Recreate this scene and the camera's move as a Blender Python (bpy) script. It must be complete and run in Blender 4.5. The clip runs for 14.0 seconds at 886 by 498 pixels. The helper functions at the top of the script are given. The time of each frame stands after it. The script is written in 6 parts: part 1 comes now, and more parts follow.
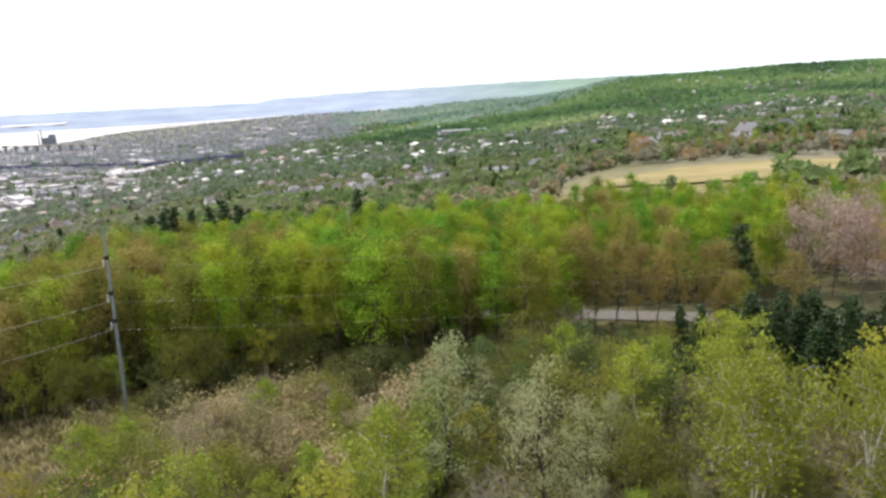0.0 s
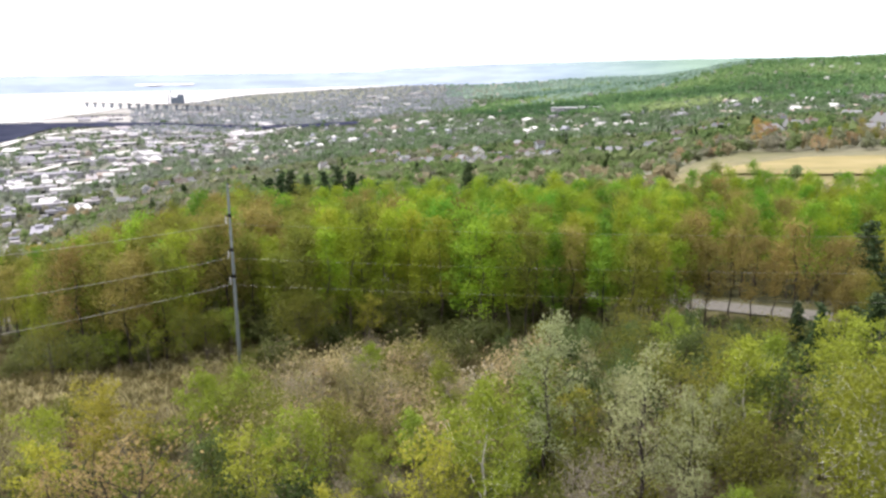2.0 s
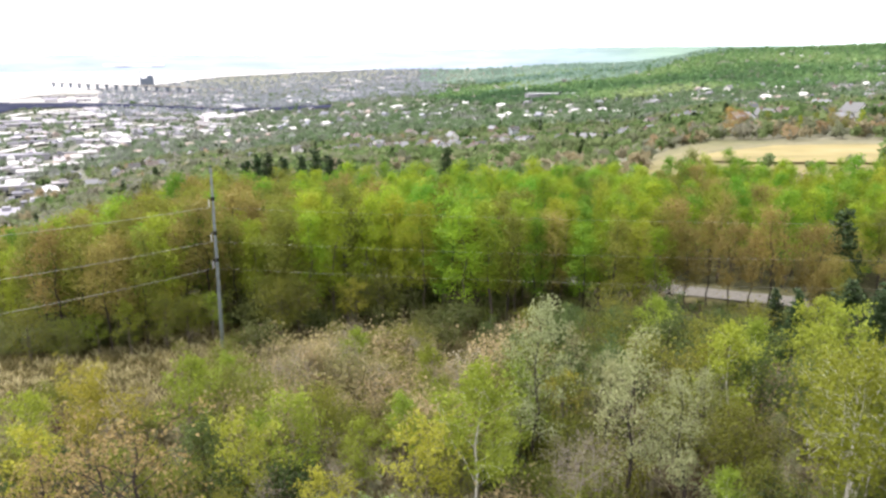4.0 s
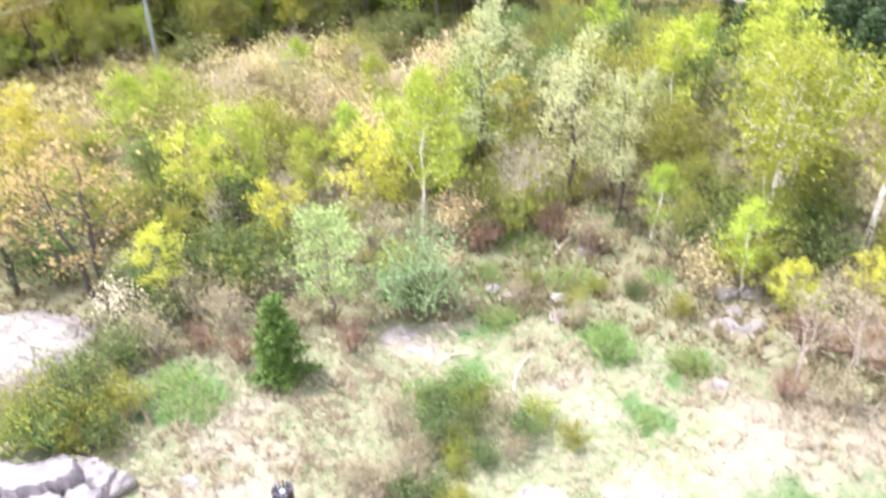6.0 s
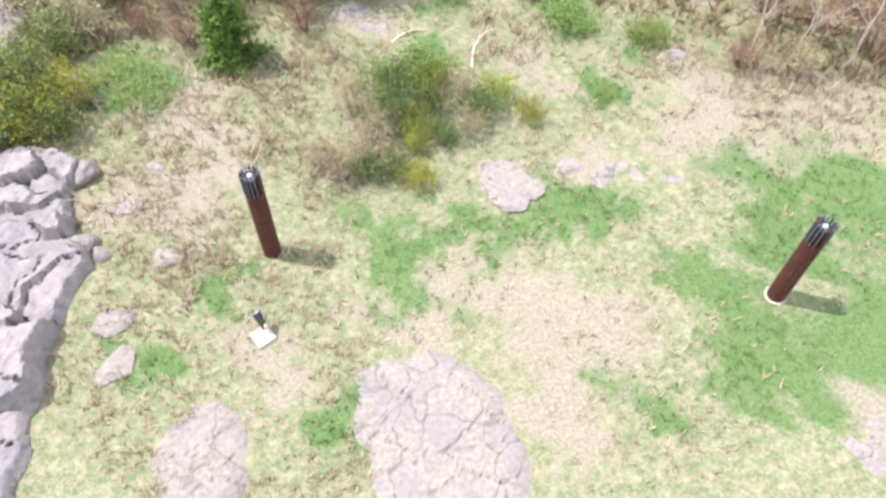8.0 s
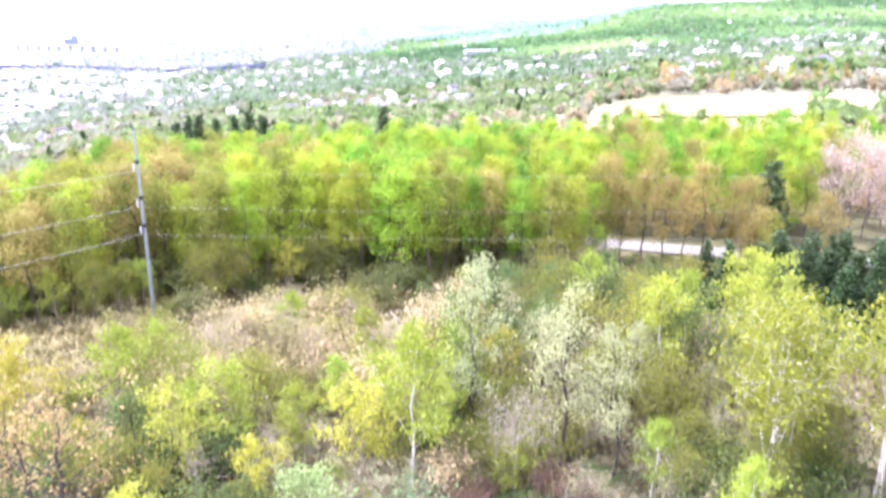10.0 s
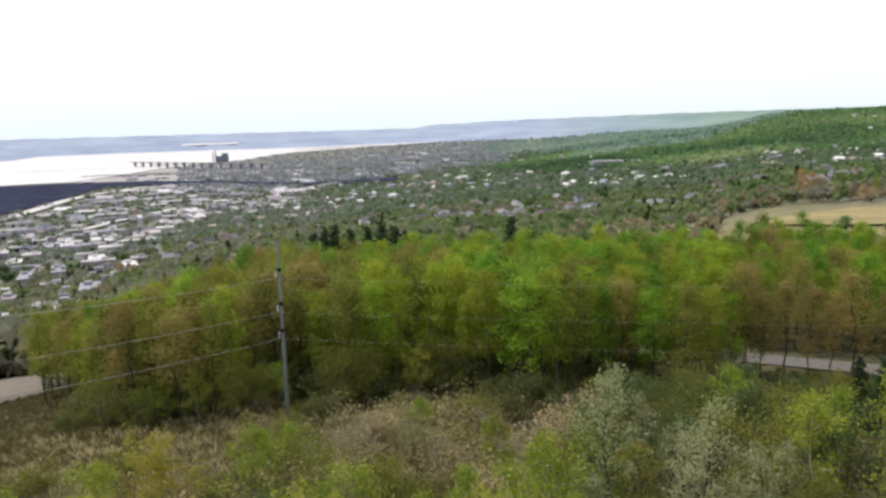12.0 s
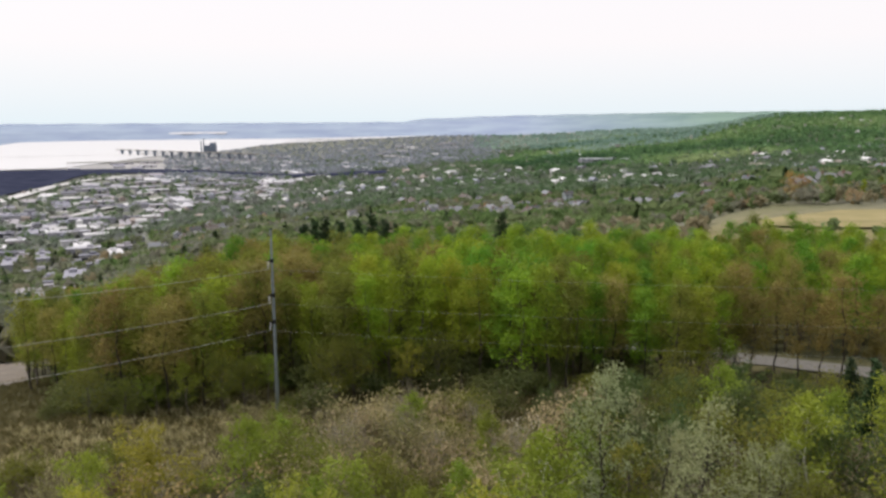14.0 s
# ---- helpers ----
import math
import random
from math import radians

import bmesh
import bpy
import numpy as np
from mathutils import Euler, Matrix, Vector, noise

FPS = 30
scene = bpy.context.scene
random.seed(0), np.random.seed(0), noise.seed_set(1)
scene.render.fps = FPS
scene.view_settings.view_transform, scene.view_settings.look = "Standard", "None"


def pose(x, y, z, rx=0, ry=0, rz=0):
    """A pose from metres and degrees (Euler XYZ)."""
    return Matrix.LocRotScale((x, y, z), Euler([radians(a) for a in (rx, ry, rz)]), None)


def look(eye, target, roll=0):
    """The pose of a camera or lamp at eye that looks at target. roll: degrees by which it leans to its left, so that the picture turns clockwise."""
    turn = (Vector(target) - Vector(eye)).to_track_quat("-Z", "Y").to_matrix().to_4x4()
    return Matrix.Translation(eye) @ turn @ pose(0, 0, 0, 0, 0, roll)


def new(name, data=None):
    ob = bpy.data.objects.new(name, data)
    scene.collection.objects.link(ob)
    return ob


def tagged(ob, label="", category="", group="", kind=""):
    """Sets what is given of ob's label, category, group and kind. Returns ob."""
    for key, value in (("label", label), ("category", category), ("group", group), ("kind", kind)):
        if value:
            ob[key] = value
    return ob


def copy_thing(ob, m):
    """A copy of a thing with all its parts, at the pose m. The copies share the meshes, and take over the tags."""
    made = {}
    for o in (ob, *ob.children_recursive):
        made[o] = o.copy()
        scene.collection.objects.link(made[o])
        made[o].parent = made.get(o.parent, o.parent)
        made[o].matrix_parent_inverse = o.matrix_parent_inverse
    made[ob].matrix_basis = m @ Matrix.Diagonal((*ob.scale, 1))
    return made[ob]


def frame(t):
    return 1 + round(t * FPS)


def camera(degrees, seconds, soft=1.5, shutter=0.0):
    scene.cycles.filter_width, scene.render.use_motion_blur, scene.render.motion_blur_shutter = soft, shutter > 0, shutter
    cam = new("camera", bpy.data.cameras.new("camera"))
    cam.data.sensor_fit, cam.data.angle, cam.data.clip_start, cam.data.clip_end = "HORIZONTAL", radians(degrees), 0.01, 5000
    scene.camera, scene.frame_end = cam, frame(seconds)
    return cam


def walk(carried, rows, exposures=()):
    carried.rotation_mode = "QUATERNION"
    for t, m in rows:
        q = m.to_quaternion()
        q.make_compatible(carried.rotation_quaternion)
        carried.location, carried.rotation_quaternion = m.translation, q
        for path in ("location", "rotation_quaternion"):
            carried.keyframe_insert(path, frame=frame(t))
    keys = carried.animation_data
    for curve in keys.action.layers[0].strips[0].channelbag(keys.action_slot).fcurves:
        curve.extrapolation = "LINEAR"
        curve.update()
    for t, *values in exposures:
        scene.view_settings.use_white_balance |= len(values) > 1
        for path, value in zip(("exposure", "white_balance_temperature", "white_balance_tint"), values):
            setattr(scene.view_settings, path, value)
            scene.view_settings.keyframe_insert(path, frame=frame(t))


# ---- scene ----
cam = camera(57.7, 14.0, soft=2.8, shutter=0.3)
walk(cam, [
    (0, pose(0.86, -0.00, 17.13, 78.93, 2.89, -7.01)),
    (0.5, pose(0.72, 0.00, 17.15, 79.52, 0.58, -7.64)),
    (1, pose(0.67, 0.14, 17.12, 78.96, 0.86, -7.75)),
    (1.5, pose(0.53, -0.12, 17.14, 77.50, 0.43, -0.06)),
    (2, pose(0.52, -0.10, 17.18, 77.39, 0.75, 1.02)),
    (2.5, pose(0.42, -0.14, 17.15, 75.64, 1.59, -1.06)),
    (2.7, pose(0.32, -0.29, 17.20, 75.88, 1.26, 0.40)),
    (4.8, pose(-0.42, -0.17, 17.20, 76.35, -0.34, -1.72)),
    (5, pose(-0.29, -0.12, 17.20, 75.15, 0.11, -1.67)),
    (5.5, pose(0.00, -0.24, 16.87, 68.15, 1.33, -0.84)),
    (5.7, pose(-0.13, -0.18, 16.79, 63.61, 1.23, -1.91)),
    (6, pose(0.04, -0.01, 16.83, 56.09, 0.55, -4.69)),
    (6.2, pose(0.11, 0.04, 16.81, 52.89, -0.01, -6.15)),
    (6.5, pose(0.07, 0.09, 16.85, 47.21, -0.28, -6.55)),
    (7, pose(0.01, 0.23, 16.83, 38.29, 0.12, -8.64)),
    (7.2, pose(-0.15, 0.17, 16.81, 35.55, -0.36, -9.17)),
    (7.8, pose(-0.18, 0.20, 16.84, 32.49, -0.64, -8.79)),
    (8.6, pose(-0.20, 0.27, 16.94, 40.97, -1.84, -6.29)),
    (9.3, pose(-0.21, 0.31, 17.02, 57.80, -3.28, -4.56)),
    (9.5, pose(-0.13, 0.25, 17.06, 63.27, -2.76, -5.28)),
    (9.7, pose(0.11, 0.28, 17.06, 68.24, -1.41, -6.12)),
    (10, pose(0.16, 0.24, 17.06, 73.42, 0.27, -5.10)),
    (10.2, pose(0.11, 0.17, 17.04, 77.48, -0.64, -7.29)),
    (10.5, pose(0.06, 0.11, 17.04, 80.58, -0.83, -4.49)),
    (11, pose(0.03, 0.02, 17.00, 79.80, -0.00, 0.00)),
    (11.5, pose(-0.24, -0.06, 17.09, 79.23, -0.12, 2.96)),
    (12, pose(-0.10, 0.01, 17.09, 81.31, 1.61, 3.69)),
    (12.5, pose(-0.10, 0.05, 17.08, 81.18, -0.41, 4.48)),
    (13, pose(-0.29, 0.26, 17.03, 79.70, -0.21, 1.41)),
    (13.5, pose(-0.53, 0.36, 17.01, 79.37, -0.10, 1.63)),
    (14, pose(-0.62, 0.31, 17.03, 80.90, 0.34, 2.97)),
], exposures=[(0, -0.1, 6500, 13), (1.0, -0.08, 6500, 13), (1.5, 0.0, 6500, 14), (2.0, 0.2, 6500, 14), (2.5, 0.35, 6500, 14), (5.0, 0.6, 6500, 16), (5.5, 1.32, 6750, 22), (6.0, 1.8, 6200, 20), (6.5, 1.6, 6400, 21),
              (7.0, 1.3, 6400, 17), (8.0, 1.3, 6400, 17), (9.3, 1.5, 6000, 17), (9.5, 1.65, 5800, 18), (10.0, 1.88, 5650, 31), (10.3, 1.6, 6300, 27), (10.5, 1.2, 6700, 24), (10.75, 0.35, 6600, 17),
              (11.0, -0.25, 6500, 15), (11.5, -0.35, 6450, 14), (12.5, -0.74, 6450, 13), (13.0, -0.84, 6450, 13), (14.0, -0.65, 6450, 13)])

# ---- sky and sun ----
SUN_AZ, SUN_EL = radians(69), radians(64)     # to the west of the view, high
world = bpy.data.worlds.new("sky")
scene.world = world
world.use_nodes = True
wn, wl = world.node_tree.nodes, world.node_tree.links
sky = wn.new("ShaderNodeTexSky")
sky.sky_type, sky.sun_disc = "NISHITA", False
sky.sun_elevation, sky.sun_rotation = SUN_EL, -SUN_AZ
sky.air_density, sky.dust_density, sky.ozone_density, sky.altitude = 1.0, 4.0, 1.0, 300
haze = wn.new("ShaderNodeMix")
haze.data_type = "RGBA"
haze.inputs[0].default_value = 0.82
tc = wn.new("ShaderNodeTexCoord")
up = wn.new("ShaderNodeSeparateXYZ")
veil = wn.new("ShaderNodeValToRGB")          # milky veil of cloud, a little cooler at the horizon
veil.color_ramp.elements[0].position, veil.color_ramp.elements[0].color = 0.0, (0.84, 0.95, 0.98, 1)
veil.color_ramp.elements[1].position, veil.color_ramp.elements[1].color = 0.09, (1.0, 0.97, 0.96, 1)
for place_, tone_ in ((0.38, (1.0, 0.97, 0.96, 1)), (0.85, (0.56, 0.60, 0.66, 1))):     # thinner and bluer overhead
    veil.color_ramp.elements.new(place_).color = tone_
bright = wn.new("ShaderNodeVectorMath")
bright.operation = "SCALE"
bright.inputs["Scale"].default_value = 15.0
wl.new(tc.outputs["Generated"], up.inputs[0])
wl.new(up.outputs["Z"], veil.inputs[0])
wl.new(veil.outputs[0], bright.inputs[0])
wl.new(bright.outputs[0], haze.inputs[7])
wl.new(sky.outputs[0], haze.inputs[6])
wl.new(haze.outputs[2], wn["Background"].inputs[0])
wn["Background"].inputs[1].default_value = 0.12
sun_data = bpy.data.lights.new("sun", "SUN")
sun_data.energy, sun_data.angle, sun_data.color = 4.8, radians(0.6), (1.0, 0.95, 0.86)
sun = new("sun", sun_data)
sun.matrix_world = look((-400 * math.sin(SUN_AZ), 400 * math.cos(SUN_AZ), 400 * math.tan(SUN_EL)), (0, 0, 0))

# ---- materials ----


class Mat:
    """A node material with a Principled BSDF and short ways to add nodes."""

    def __init__(self, name, rough=0.9, metal=0.0):
        self.m = bpy.data.materials.new(name)
        self.m.use_nodes = True
        self.n, self.l = self.m.node_tree.nodes, self.m.node_tree.links
        self.b = self.n["Principled BSDF"]
        self.b.inputs["Roughness"].default_value = rough
        self.b.inputs["Metallic"].default_value = metal
        self.b.inputs["Specular IOR Level"].default_value = 0.25
        self.co = None

    def coords(self):
        if not self.co:
            self.co = self.n.new("ShaderNodeNewGeometry").outputs["Position"]
        return self.co

    def noise(self, scale, detail=4, rough=0.6, stretch=None):
        t = self.n.new("ShaderNodeTexNoise")
        t.inputs["Scale"].default_value, t.inputs["Detail"].default_value = scale, detail
        t.inputs["Roughness"].default_value = rough
        src = self.coords()
        if stretch:
            mp = self.n.new("ShaderNodeMapping")
            mp.inputs["Scale"].default_value = stretch
            self.l.new(src, mp.inputs[0])
            src = mp.outputs[0]
        self.l.new(src, t.inputs["Vector"])
        return t.outputs["Fac"]

    def ramp(self, fac, *stops):
        r = self.n.new("ShaderNodeValToRGB")
        e = r.color_ramp.elements
        while len(e) < len(stops):
            e.new(0.5)
        for i, (p, c) in enumerate(stops):
            e[i].position = p
            e[i].color = (*c, 1)
        self.l.new(fac, r.inputs[0])
        return r.outputs[0]

    def mix(self, fac, a, b, how="MIX"):
        x = self.n.new("ShaderNodeMix")
        x.data_type, x.blend_type = "RGBA", how
        for k, v in ((0, fac), (6, a), (7, b)):
            if isinstance(v, (int, float)):
                x.inputs[k].default_value = v
            elif isinstance(v, tuple):
                x.inputs[k].default_value = (*v, 1)
            else:
                self.l.new(v, x.inputs[k])
        return x.outputs[2]

    def attr(self, name):
        a = self.n.new("ShaderNodeAttribute")
        a.attribute_name = name
        return a.outputs["Fac"]

    def island(self):
        return self.n.new("ShaderNodeNewGeometry").outputs["Random Per Island"]

    def whole(self):
        return self.n.new("ShaderNodeObjectInfo").outputs["Random"]

    def color(self, c):
        if isinstance(c, tuple):
            self.b.inputs["Base Color"].default_value = (*c, 1)
        else:
            self.l.new(c, self.b.inputs["Base Color"])
        return self

    def bump(self, h, strength=0.5, dist=0.05):
        b = self.n.new("ShaderNodeBump")
        b.inputs["Strength"].default_value, b.inputs["Distance"].default_value = strength, dist
        self.l.new(h, b.inputs["Height"])
        self.l.new(b.outputs[0], self.b.inputs["Normal"])
        return self


def leaf_mat(name, dark, light, through_light=0.38, drift=0.045):
    """Leaves: colour varies leaf by leaf and tree by tree; some light passes through."""
    k = Mat(name, 0.6)
    dark, light = tuple(0.68 * a + 0.32 * b for a, b in zip(dark, light)), tuple(0.22 * a + 0.78 * b for a, b in zip(dark, light))
    c = k.ramp(k.island(), (0.0, dark), (0.55, tuple((a + b) / 2 for a, b in zip(dark, light))), (1.0, light))
    hs = k.n.new("ShaderNodeHueSaturation")
    mp = k.n.new("ShaderNodeMapRange")
    mp.inputs[3].default_value, mp.inputs[4].default_value = 0.5 - drift * 0.35, 0.5 + drift * 0.35
    k.l.new(k.whole(), mp.inputs[0])
    k.l.new(mp.outputs[0], hs.inputs["Hue"])
    mv = k.n.new("ShaderNodeMapRange")
    mv.inputs[3].default_value, mv.inputs[4].default_value = 0.8, 1.2
    wn_ = k.n.new("ShaderNodeTexWhiteNoise")
    wn_.noise_dimensions = "1D"
    k.l.new(k.whole(), wn_.inputs["W"])
    k.l.new(wn_.outputs["Value"], mv.inputs[0])
    k.l.new(mv.outputs[0], hs.inputs["Value"])
    k.l.new(c, hs.inputs["Color"])
    k.color(hs.outputs[0])
    tr = k.n.new("ShaderNodeBsdfTranslucent")
    k.l.new(hs.outputs[0], tr.inputs[0])
    mx = k.n.new("ShaderNodeMixShader")
    mx.inputs[0].default_value = through_light
    k.l.new(k.b.outputs[0], mx.inputs[1])
    k.l.new(tr.outputs[0], mx.inputs[2])
    k.l.new(mx.outputs[0], k.n["Material Output"].inputs[0])
    return k.m


def plain(name, c, rough=0.8, metal=0.0, vary=0.25, scale=6.0, bump=0.0):
    k = Mat(name, rough, metal)
    lo = tuple(v * (1 - vary) for v in c)
    hi = tuple(min(1, v * (1 + vary)) for v in c)
    f = k.noise(scale)
    k.color(k.ramp(f, (0.3, lo), (0.7, hi)))
    if bump:
        k.bump(f, 0.6, bump)
    return k.m


def by_piece(name, colours, rough=0.8):
    """One of several colours for each object."""
    k = Mat(name, rough)
    r = k.n.new("ShaderNodeValToRGB")
    r.color_ramp.interpolation = "CONSTANT"
    e = r.color_ramp.elements
    while len(e) < len(colours):
        e.new(0.5)
    for i, c in enumerate(colours):
        e[i].position, e[i].color = i / len(colours), (*c, 1)
    k.l.new(k.whole(), r.inputs[0])
    k.color(k.mix(0.25, r.outputs[0], k.ramp(k.noise(1.5), (0.3, (0.5, 0.5, 0.5)), (0.7, (1, 1, 1))), "MULTIPLY"))
    return k.m


def by_island(name, colours, rough=0.8):
    k = Mat(name, rough)
    r = k.n.new("ShaderNodeValToRGB")
    r.color_ramp.interpolation = "CONSTANT"
    e = r.color_ramp.elements
    while len(e) < len(colours):
        e.new(0.5)
    for i, c in enumerate(colours):
        e[i].position, e[i].color = i / len(colours), (*c, 1)
    k.l.new(k.island(), r.inputs[0])
    k.color(r.outputs[0])
    return k.m


LEAF = {
    "lime": leaf_mat("leaf_lime", (0.15, 0.205, 0.02), (0.335, 0.42, 0.055)),
    "woodlime": leaf_mat("leaf_wood_lime", (0.145, 0.22, 0.013), (0.34, 0.46, 0.036), 0.5),
    "spring": leaf_mat("leaf_spring_green", (0.085, 0.19, 0.014), (0.22, 0.39, 0.036), 0.5),
    "yellow": leaf_mat("leaf_yellow_green", (0.235, 0.24, 0.024), (0.45, 0.445, 0.062)),
    "mint": leaf_mat("leaf_pale_green", (0.15, 0.22, 0.075), (0.33, 0.42, 0.17)),
    "olive": leaf_mat("leaf_olive", (0.11, 0.135, 0.018), (0.26, 0.28, 0.05), 0.5),
    "bronze": leaf_mat("leaf_bronze", (0.28, 0.19, 0.075), (0.50, 0.37, 0.17)),
    "rust": leaf_mat("leaf_rust", (0.175, 0.15, 0.042), (0.345, 0.29, 0.085), 0.5),
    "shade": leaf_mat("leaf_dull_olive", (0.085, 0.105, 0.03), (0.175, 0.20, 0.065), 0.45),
    "herb": leaf_mat("leaf_herb", (0.075, 0.135, 0.03), (0.18, 0.26, 0.07)),
    "silver": leaf_mat("leaf_silver", (0.20, 0.225, 0.10), (0.38, 0.405, 0.21)),
    "deep": leaf_mat("leaf_deep_green", (0.05, 0.085, 0.022), (0.13, 0.18, 0.055)),
    "bluegreen": leaf_mat("leaf_blue_green", (0.10, 0.16, 0.07), (0.22, 0.30, 0.14)),
    "blossom": leaf_mat("leaf_blossom", (0.46, 0.40, 0.28), (0.70, 0.64, 0.50), 0.3),
    "pinkbud": leaf_mat("leaf_pink_buds", (0.315, 0.258, 0.13), (0.55, 0.46, 0.25), 0.3),
    "woodyellow": leaf_mat("leaf_wood_yellow", (0.17, 0.215, 0.018), (0.36, 0.42, 0.045), 0.5),
    "tan": leaf_mat("leaf_tan_olive", (0.22, 0.205, 0.085), (0.41, 0.375, 0.17)),
    "birch": leaf_mat("leaf_birch", (0.142, 0.168, 0.013), (0.29, 0.325, 0.038)),
    "twigbud": leaf_mat("leaf_brown_buds", (0.18, 0.165, 0.085), (0.34, 0.31, 0.18)),
    "pinktree": leaf_mat("leaf_pink_grey", (0.24, 0.19, 0.15), (0.42, 0.34, 0.28), 0.3),
    "orange": leaf_mat("leaf_orange", (0.28, 0.17, 0.06), (0.46, 0.29, 0.11)),
    "needle": leaf_mat("needles_dark", (0.018, 0.04, 0.014), (0.055, 0.095, 0.028), 0.15),
    "cedar": leaf_mat("needles_cedar", (0.035, 0.08, 0.012), (0.11, 0.18, 0.03), 0.2),
}
BARK = plain("bark_grey_brown", (0.12, 0.10, 0.085), 0.95, vary=0.4, scale=20, bump=0.02)
BARK_DARK = plain("bark_dark", (0.055, 0.045, 0.04), 0.95, vary=0.4, scale=20, bump=0.02)
kb = Mat("bark_birch_white", 0.75)
kb.color(kb.ramp(kb.noise(9, stretch=(0.5, 0.5, 3)), (0.36, (0.09, 0.08, 0.07)), (0.46, (0.60, 0.57, 0.52)), (0.8, (0.75, 0.72, 0.66))))
BARK_BIRCH = kb.m
TWIG = plain("twigs_grey", (0.225, 0.192, 0.15), 0.9, vary=0.3, scale=8)
TWIG_RED = plain("twigs_red_brown", (0.155, 0.095, 0.075), 0.9, vary=0.35, scale=5)

# ---- ground ----
RINGS = (0, 18, 30, 45, 62, 85, 110, 200, 350, 600, 1000, 1600, 2400, 3200, 4000, 4400, 4850)
BEARINGS = (-180, -32, -20, -12, 0, 15, 30, 180)
BACK_EAST = (0, 0, -1.0, -2.0, -4.0, -4.6, -5.0, -6.0, -9.5, -16, -28, -20, 34, 25, 10, -10, -40)
HILL_EAST = (0, 0, -1.0, -2.0, -4.0, -4.6, -5.0, -6.0, -9.5, -16, -28, -20, 36, 25, 10, -10, -40)
HILL_FIELD = (0, 0, -1.0, -2.2, -4.0, -4.8, -5.5, -7.5, -13, -26, -42, -38, 22, 24, 10, -10, -40)
HILL_TOWN = (0, 0, -1.0, -2.2, -4.0, -5.4, -7.0, -12, -26, -45, -56, -58, -44, -36, -36, -36, -40)
AHEAD = (0, 0, -1.0, -2.2, -4.0, -6.0, -8.0, -16, -32, -53, -66, -78, -88, -88, -70, -65, -70)
PLAIN_NEAR = (0, 0, -1.0, -2.2, -4.0, -6.0, -8.5, -18, -35, -64, -90, -110, -125, -125, -118, -92, -60)
PLAIN_WEST = (0, 0, -1.0, -2.2, -4.5, -8.0, -13.5, -32, -57, -86, -107, -121, -127, -127, -118, -92, -60)
BACK_WEST = (0, 0, -1.0, -2.2, -4.5, -8.0, -13.5, -32, -57, -86, -107, -121, -127, -127, -118, -92, -60)
LEVELS = (BACK_EAST, HILL_EAST, HILL_FIELD, HILL_TOWN, AHEAD, PLAIN_NEAR, PLAIN_WEST, BACK_WEST)


def level(x, y):
    """Height of the ground; x and y may be arrays."""
    r = np.hypot(x, y)
    az = np.degrees(np.arctan2(-x, y))
    rows = [np.interp(r, RINGS, row) for row in LEVELS]
    z = np.zeros_like(r)
    for i in range(len(BEARINGS) - 1):
        a, b = BEARINGS[i], BEARINGS[i + 1]
        f = np.clip((az - a) / (b - a), 0, 1)
        f = f * f * (3 - 2 * f)
        z = np.where((az >= a) & (az <= b), rows[i] * (1 - f) + rows[i + 1] * f, z)
    return z


# dry and green patches of the lawn: x, y, radius
GREEN = ((0.6, 11.5, 0.9), (-0.3, 11.7, 0.8), (1.7, 11.4, 0.8), (3.2, 11.5, 0.9), (4.6, 11.6, 1.0), (5.7, 12.1, 0.9), (0.7, 9.9, 0.7), (1.5, 9.7, 0.6), (7.8, 8.4, 1.0), (8.6, 7.4, 1.2), (9.7, 6.6, 1.2),
         (11.4, 7.5, 1.5), (9.7, 5.8, 1.0), (8.1, 6.1, 0.7), (12.0, 11.8, 1.5), (13.0, 10.6, 1.6), (9.9, 12.5, 1.0), (8.0, 9.4, 0.9), (-0.9, 6.5, 0.8), (-5.9, 8.7, 0.7), (-3.6, 10.1, 0.7), (-6.2, 17.6, 1.3), (-6.9, 18.5, 1.1),
         (6.9, 19.2, 0.9), (8.95, 17.9, 0.8), (7.0, 15.7, 0.9), (2.0, 17.4, 0.9), (5.5, 6.8, 0.8), (10.6, 9.6, 1.3), (6.5, 23.3, 1.2), (3.6, 23.7, 1.0), (3.5, 20.9, 1.0), (5.0, 25.7, 1.3), (8.6, 27.5, 1.2), (13.0, 7.0, 1.4), (10.2, 10.9, 1.0))
BARE = ((-4.5, 16.5, 1.3), (3.0, 9.3, 1.5), (9.9, 14.6, 2.0), (4.8, 8.1, 1.4), (0.3, 9.0, 0.9), (-4.4, 13.8, 1.5), (-6.2, 13.1, 0.9), (-3.0, 8.4, 1.0), (3.7, 6.5, 1.2), (13.4, 14.6, 1.8), (5.4, 17.2, 0.9), (12.0, 20.5, 1.4), (1.0, 20.0, 1.0), (6.4, 13.4, 0.8), (10.1, 5.0, 0.7))


def patches(x, y, spots):
    w = np.zeros_like(x)
    x = x + 0.55 * np.sin(y * 1.9 + 1.1) + 0.35 * np.sin(y * 4.3 + x * 1.7) + 0.2 * np.sin(x * 7.1 + y * 3)
    y = y + 0.50 * np.sin(x * 2.3 + 0.4) + 0.30 * np.sin(x * 5.1 - y * 1.3) + 0.2 * np.sin(y * 6.3 - x * 4)
    for px, py, pr in spots:
        w = np.maximum(w, np.exp(-((x - px) ** 2 + (y - py) ** 2) / (pr * pr)))
    return w


